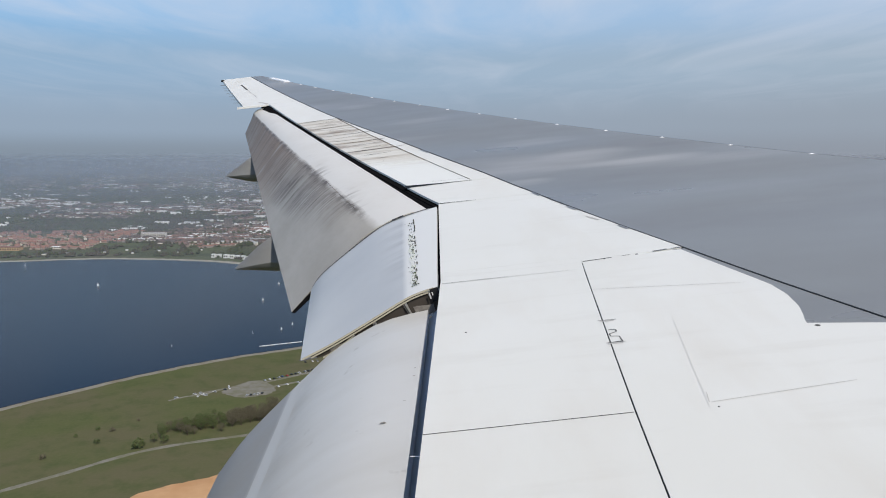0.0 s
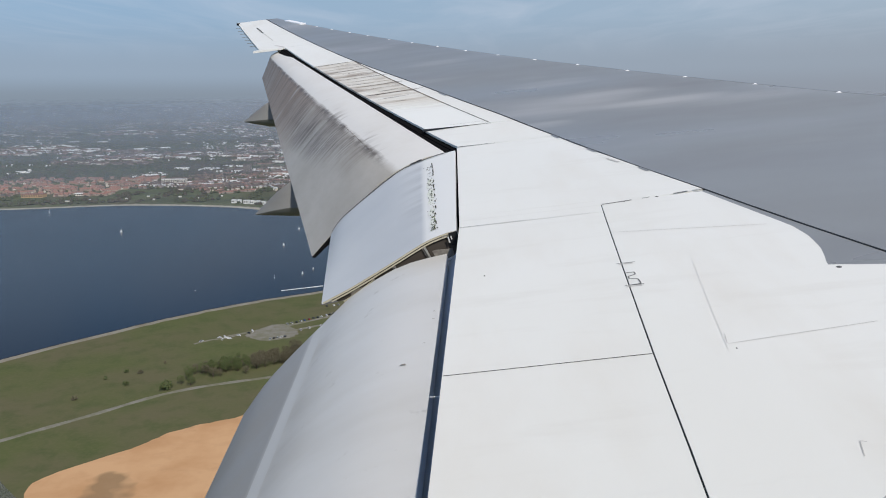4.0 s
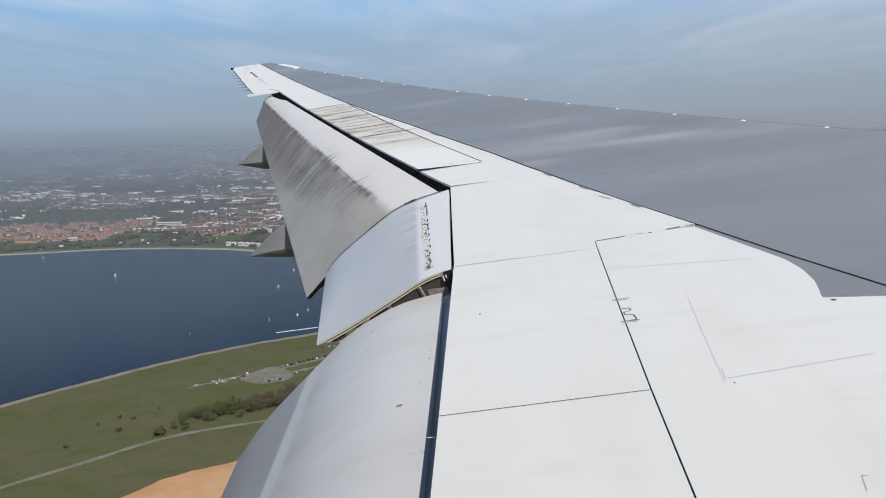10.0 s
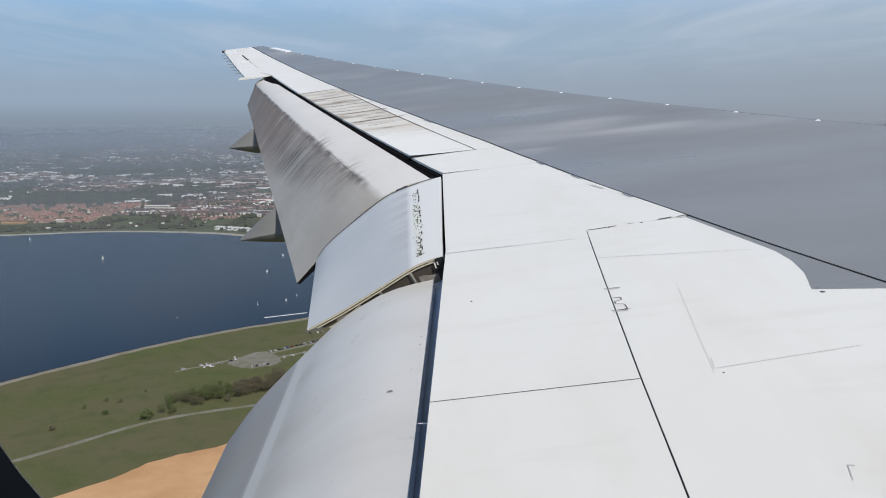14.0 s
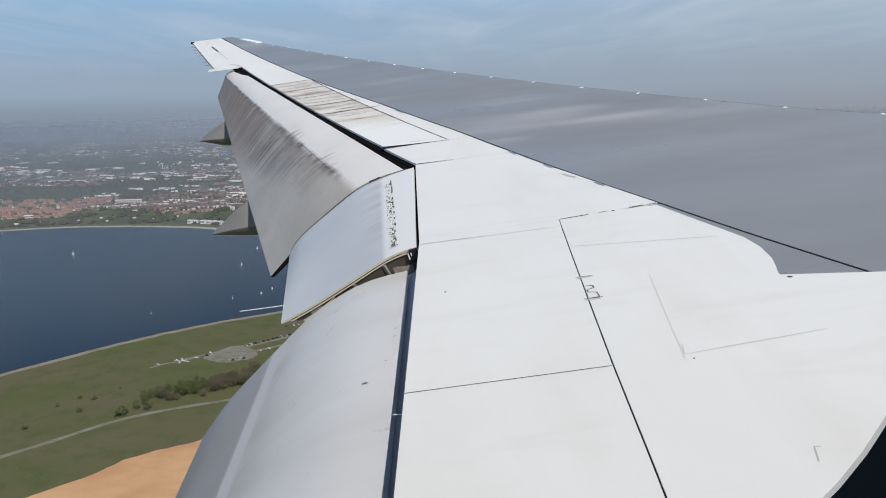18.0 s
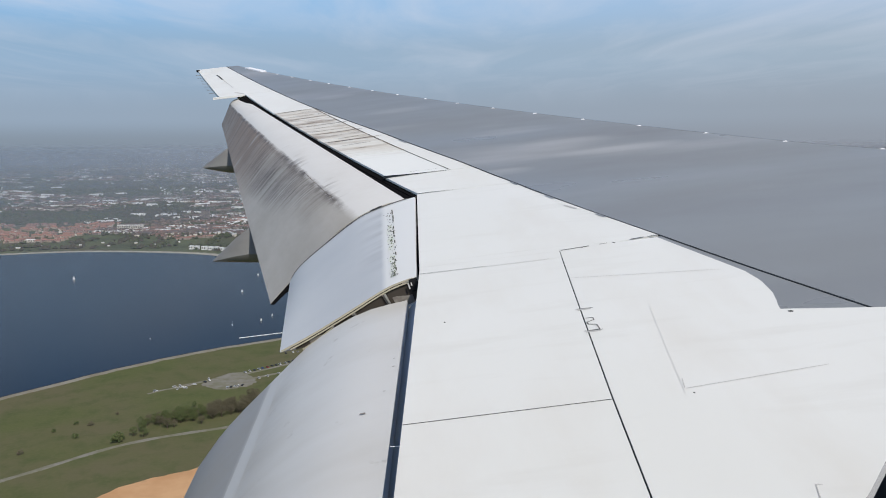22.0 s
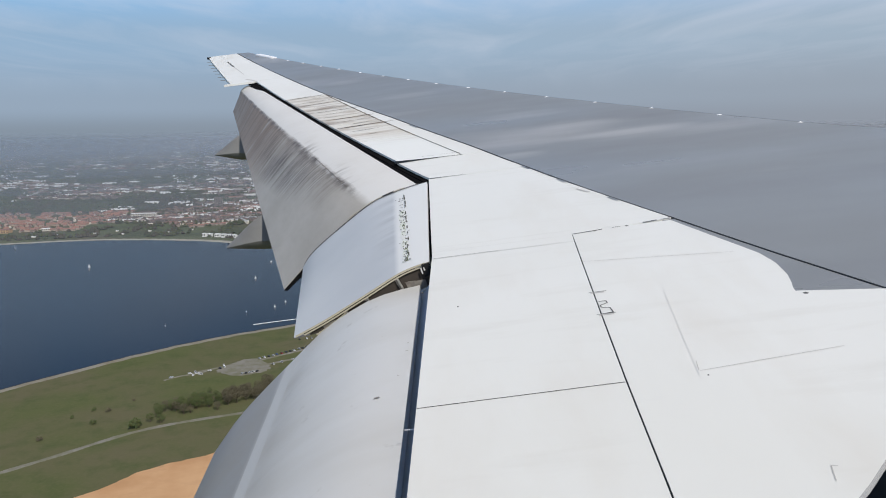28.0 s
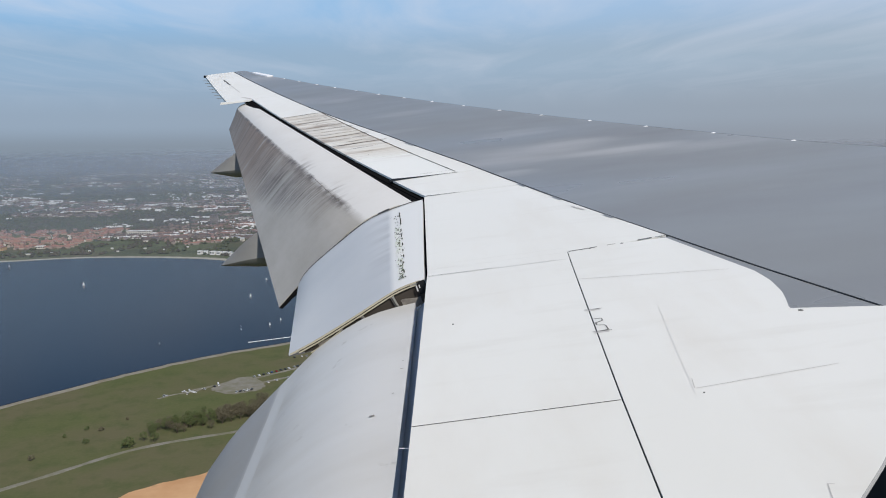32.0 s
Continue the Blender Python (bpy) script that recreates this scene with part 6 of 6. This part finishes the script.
# long rows along the drives behind the bank
for i in range(20):
    u = i / 19
    park(rc.choice((0, 0, 1, 2, 3)), -146 + 116 * u + rc.uniform(-1, 1), 826 + 46 * u + rc.uniform(-2, 2), 110 + rc.uniform(-8, 8))
for i in range(18):
    u = i / 17
    park(rc.choice((0, 0, 1, 1, 4)), 2 + 34 * u + rc.uniform(-2, 2), 925 + 220 * u + rc.uniform(-3, 3), 20 + rc.uniform(-8, 8))


def goal(label):
    t = thing("goalposts", label, "goalposts", "goalposts on the field")
    for x in (-2.8, 2.8):
        part("post", mesh_from("post", *box(x - 0.08, x + 0.08, -0.08, 0.08, 0.0, 9.0), SAIL), t)
    part("crossbar", mesh_from("crossbar", *box(-2.8, 2.8, -0.06, 0.06, 3.0, 3.14), SAIL), t)
    return t


_goals = []
POSTS = goal("tall white rugby goalposts on grass")
for x, y in ((300, 660), (318, 610)):
    put(POSTS, x, y, 1.0, 60, _goals).location.z = 0.25


def boat(label):
    t = thing("sailing_boat", label, "boat", "boats on the lake")
    vs, m = [], 8
    for i in range(m):
        u = i / (m - 1)
        w = 0.95 * math.sin(math.pi * min(1, 0.18 + 0.82 * u)) ** 0.7 if u < 1 else 0.02
        x = -2.4 + 5.2 * u
        vs += [(x, -w, 0.75), (x, w, 0.75), (x, 0, -0.15)]
    fs = []
    for i in range(m - 1):
        b = 3 * i
        fs += [(b, b + 3, b + 5, b + 2), (b + 1, b + 2, b + 5, b + 4), (b, b + 1, b + 4, b + 3)]
    fs.append((0, 2, 1))
    part("hull", mesh_from("hull", vs, fs, HULL), t)
    part("mast", mesh_from("mast", *box(0.25, 0.35, -0.05, 0.05, 0.6, 7.6), METAL), t)
    sail = [(0.2, 0.0, 1.3), (-2.6, 0.35, 1.4), (0.25, 0.0, 7.4), (-1.2, 0.42, 3.6), (0.2, 0.06, 1.3), (-2.6, 0.41, 1.4), (0.25, 0.06, 7.4), (-1.2, 0.48, 3.6)]
    part("mainsail", mesh_from("mainsail", sail, [(0, 1, 3), (0, 3, 2), (4, 7, 5), (4, 6, 7), (1, 5, 7, 3), (3, 7, 6, 2)], SAIL), t)
    jib = [(2.6, 0, 0.9), (0.5, 0.3, 1.2), (0.45, 0, 6.0), (2.6, 0.05, 0.9), (0.5, 0.35, 1.2), (0.45, 0.05, 6.0)]
    part("jib", mesh_from("jib", jib, [(0, 1, 2), (5, 4, 3), (0, 3, 4, 1), (1, 4, 5, 2)], SAIL), t)
    return t


BOAT = boat("small white sailing dinghy under sail")
_boats = []
for x, y, s in ((-836, 1541, 1.1), (-587, 1308, 0.9), (-274, 1180, 0.7), (-237, 960, 0.7), (-205, 982, 0.55), (-196, 1010, 0.55), (-318, 895, 0.35), (-280, 1330, 0.6), (-460, 601, 0.9), (-427, 625, 1.0)):
    put(BOAT, x, y, s, rc.uniform(20, 160), _boats).location.z = 0.55
jetty = thing("jetty", "long pale floating jetty off the bank", "jetty", at=(-190, 905, 0.6), turn=26)
part("deck", mesh_from("deck", *box(-26, 26, -1.1, 1.1, 0.1, 0.35), PALE), jetty)
for i in range(6):
    part("float", mesh_from("float", *box(-25 + 10 * i - 1.4, -25 + 10 * i + 1.4, -0.9, 0.9, -0.3, 0.1), TYRE), jetty)
jetty = thing("jetty", "narrow pale jetty far out on the lake", "jetty", at=(-262, 1385, 0.6), turn=10)
part("deck", mesh_from("deck", *box(-18, 18, -1.2, 1.2, 0.1, 0.4), PALE), jetty)
part("float", mesh_from("float", *box(-17, 17, -0.8, 0.8, -0.2, 0.1), TYRE), jetty)


# valve tower on its causeway in the lake, containers by the far ponds, a manor across the water
tower = thing("valve_tower", "round pale brick valve tower in the lake", "tower", at=(-640, 520, 0.3))


def drum(r, z0, z1, m=20, top=0.0):
    vs = [(r * math.cos(2 * math.pi * j / m), r * math.sin(2 * math.pi * j / m), z0) for j in range(m)]
    vs += [(r * math.cos(2 * math.pi * j / m), r * math.sin(2 * math.pi * j / m), z1) for j in range(m)] + [(0, 0, z1 + top)]
    return vs, [(j, (j + 1) % m, m + (j + 1) % m, m + j) for j in range(m)] + [(m + j, m + (j + 1) % m, 2 * m) for j in range(m)]


part("base", mesh_from("base", *drum(7.5, -0.8, 2.2), RENDER), tower)
part("wall", mesh_from("wall", *drum(5.6, 2.2, 6.5), TAN), tower)
part("roof", mesh_from("roof", *drum(6.4, 6.5, 7.0, top=2.2), SLATE), tower)
way = thing("causeway", "long pale causeway on piers across the water", "bridge", at=(-590, 462, 0.3), turn=-49)
part("deck", mesh_from("deck", *box(-68, 68, -1.6, 1.6, 2.0, 2.5), GRAVEL), way)
for k in range(9):
    part("pier", mesh_from("pier", *box(-64 + 16 * k - 0.6, -64 + 16 * k + 0.6, -1.2, 1.2, -0.8, 2.0), RENDER), way)
shed_block("manor_house", 40, 16, 11, TAN, SLATE, "tan stone manor house in a park", (-1620, 1700, 0), 12, 3, 9)
for k in range(6):
    box_ = thing("shipping_container", "blue steel container on bare ground", "container", "containers", at=(1215 + 9 * (k % 3), 424 + 12 * (k // 3), 0.5), turn=12 + 9 * k)
    part("shell", mesh_from("shell", *box(-3, 3, -1.2, 1.2, -0.5, 2.6), CARS[4]), box_)
    part("door", mesh_from("door", *box(3.0, 3.08, -1.1, 1.1, 0.1, 2.5), CARS[1]), box_)


# ---- distance: haze painted on see-through sheets over the town, thicker with every layer ----
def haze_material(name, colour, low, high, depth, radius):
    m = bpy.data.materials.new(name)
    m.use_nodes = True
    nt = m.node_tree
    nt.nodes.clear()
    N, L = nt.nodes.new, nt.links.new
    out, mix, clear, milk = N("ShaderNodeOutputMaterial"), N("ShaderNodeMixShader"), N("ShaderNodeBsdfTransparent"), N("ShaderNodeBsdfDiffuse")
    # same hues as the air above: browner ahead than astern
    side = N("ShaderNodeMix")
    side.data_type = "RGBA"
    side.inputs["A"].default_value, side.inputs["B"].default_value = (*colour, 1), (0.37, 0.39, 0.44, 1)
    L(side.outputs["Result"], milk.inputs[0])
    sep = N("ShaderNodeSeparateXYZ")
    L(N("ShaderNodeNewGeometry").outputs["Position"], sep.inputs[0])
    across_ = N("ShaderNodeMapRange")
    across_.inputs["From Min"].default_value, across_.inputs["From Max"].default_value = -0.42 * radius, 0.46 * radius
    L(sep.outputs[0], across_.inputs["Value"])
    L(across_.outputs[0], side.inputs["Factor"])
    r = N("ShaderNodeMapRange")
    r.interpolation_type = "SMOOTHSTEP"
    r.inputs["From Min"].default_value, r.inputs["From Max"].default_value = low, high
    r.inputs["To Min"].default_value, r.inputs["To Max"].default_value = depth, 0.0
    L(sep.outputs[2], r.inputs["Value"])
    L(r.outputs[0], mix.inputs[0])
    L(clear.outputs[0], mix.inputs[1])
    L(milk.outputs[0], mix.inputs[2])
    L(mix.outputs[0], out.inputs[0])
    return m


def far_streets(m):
    """Paint dull bands on the sheet: woods and suburbs too far to tell apart."""
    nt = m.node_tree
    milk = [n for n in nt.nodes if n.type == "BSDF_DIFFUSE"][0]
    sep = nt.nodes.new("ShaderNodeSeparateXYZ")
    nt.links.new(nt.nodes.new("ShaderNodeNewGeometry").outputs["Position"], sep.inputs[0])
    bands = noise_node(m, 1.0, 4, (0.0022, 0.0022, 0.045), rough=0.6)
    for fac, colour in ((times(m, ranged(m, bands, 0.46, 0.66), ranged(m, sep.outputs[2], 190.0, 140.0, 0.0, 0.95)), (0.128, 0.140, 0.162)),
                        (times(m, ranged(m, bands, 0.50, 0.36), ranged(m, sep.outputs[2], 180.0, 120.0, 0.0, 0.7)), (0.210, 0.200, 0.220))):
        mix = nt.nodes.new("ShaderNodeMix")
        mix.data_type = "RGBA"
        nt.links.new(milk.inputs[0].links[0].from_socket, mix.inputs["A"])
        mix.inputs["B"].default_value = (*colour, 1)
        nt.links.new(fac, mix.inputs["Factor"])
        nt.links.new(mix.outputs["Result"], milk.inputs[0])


FAR_SHORE = resample([(-2400, 965), (-1650, 1406), (-1206, 1562), (-924, 1617), (-714, 1663), (-469, 1618), (-311, 1507), (-110, 1408), (400, 1150)], 41)
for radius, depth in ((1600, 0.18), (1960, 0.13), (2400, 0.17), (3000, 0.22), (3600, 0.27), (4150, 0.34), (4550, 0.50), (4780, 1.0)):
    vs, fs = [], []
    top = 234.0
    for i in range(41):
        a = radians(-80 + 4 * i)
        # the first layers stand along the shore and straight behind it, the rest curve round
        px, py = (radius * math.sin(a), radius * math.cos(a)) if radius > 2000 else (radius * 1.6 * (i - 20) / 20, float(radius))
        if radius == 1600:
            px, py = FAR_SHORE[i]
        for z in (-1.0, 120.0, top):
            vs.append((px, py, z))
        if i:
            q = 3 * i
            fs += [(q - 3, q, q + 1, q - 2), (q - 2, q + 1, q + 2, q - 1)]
    # the last, densest sheet stands for the far distance
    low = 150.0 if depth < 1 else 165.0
    mat = haze_material("haze_sheet_paint", (0.206, 0.254, 0.326), low, top, depth, radius)
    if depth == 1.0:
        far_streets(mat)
    ob = thing("backdrop", "see-through tinted sheet standing in for haze over the town", "haze", kind="structure", me=mesh_from("backdrop", vs, fs, mat))
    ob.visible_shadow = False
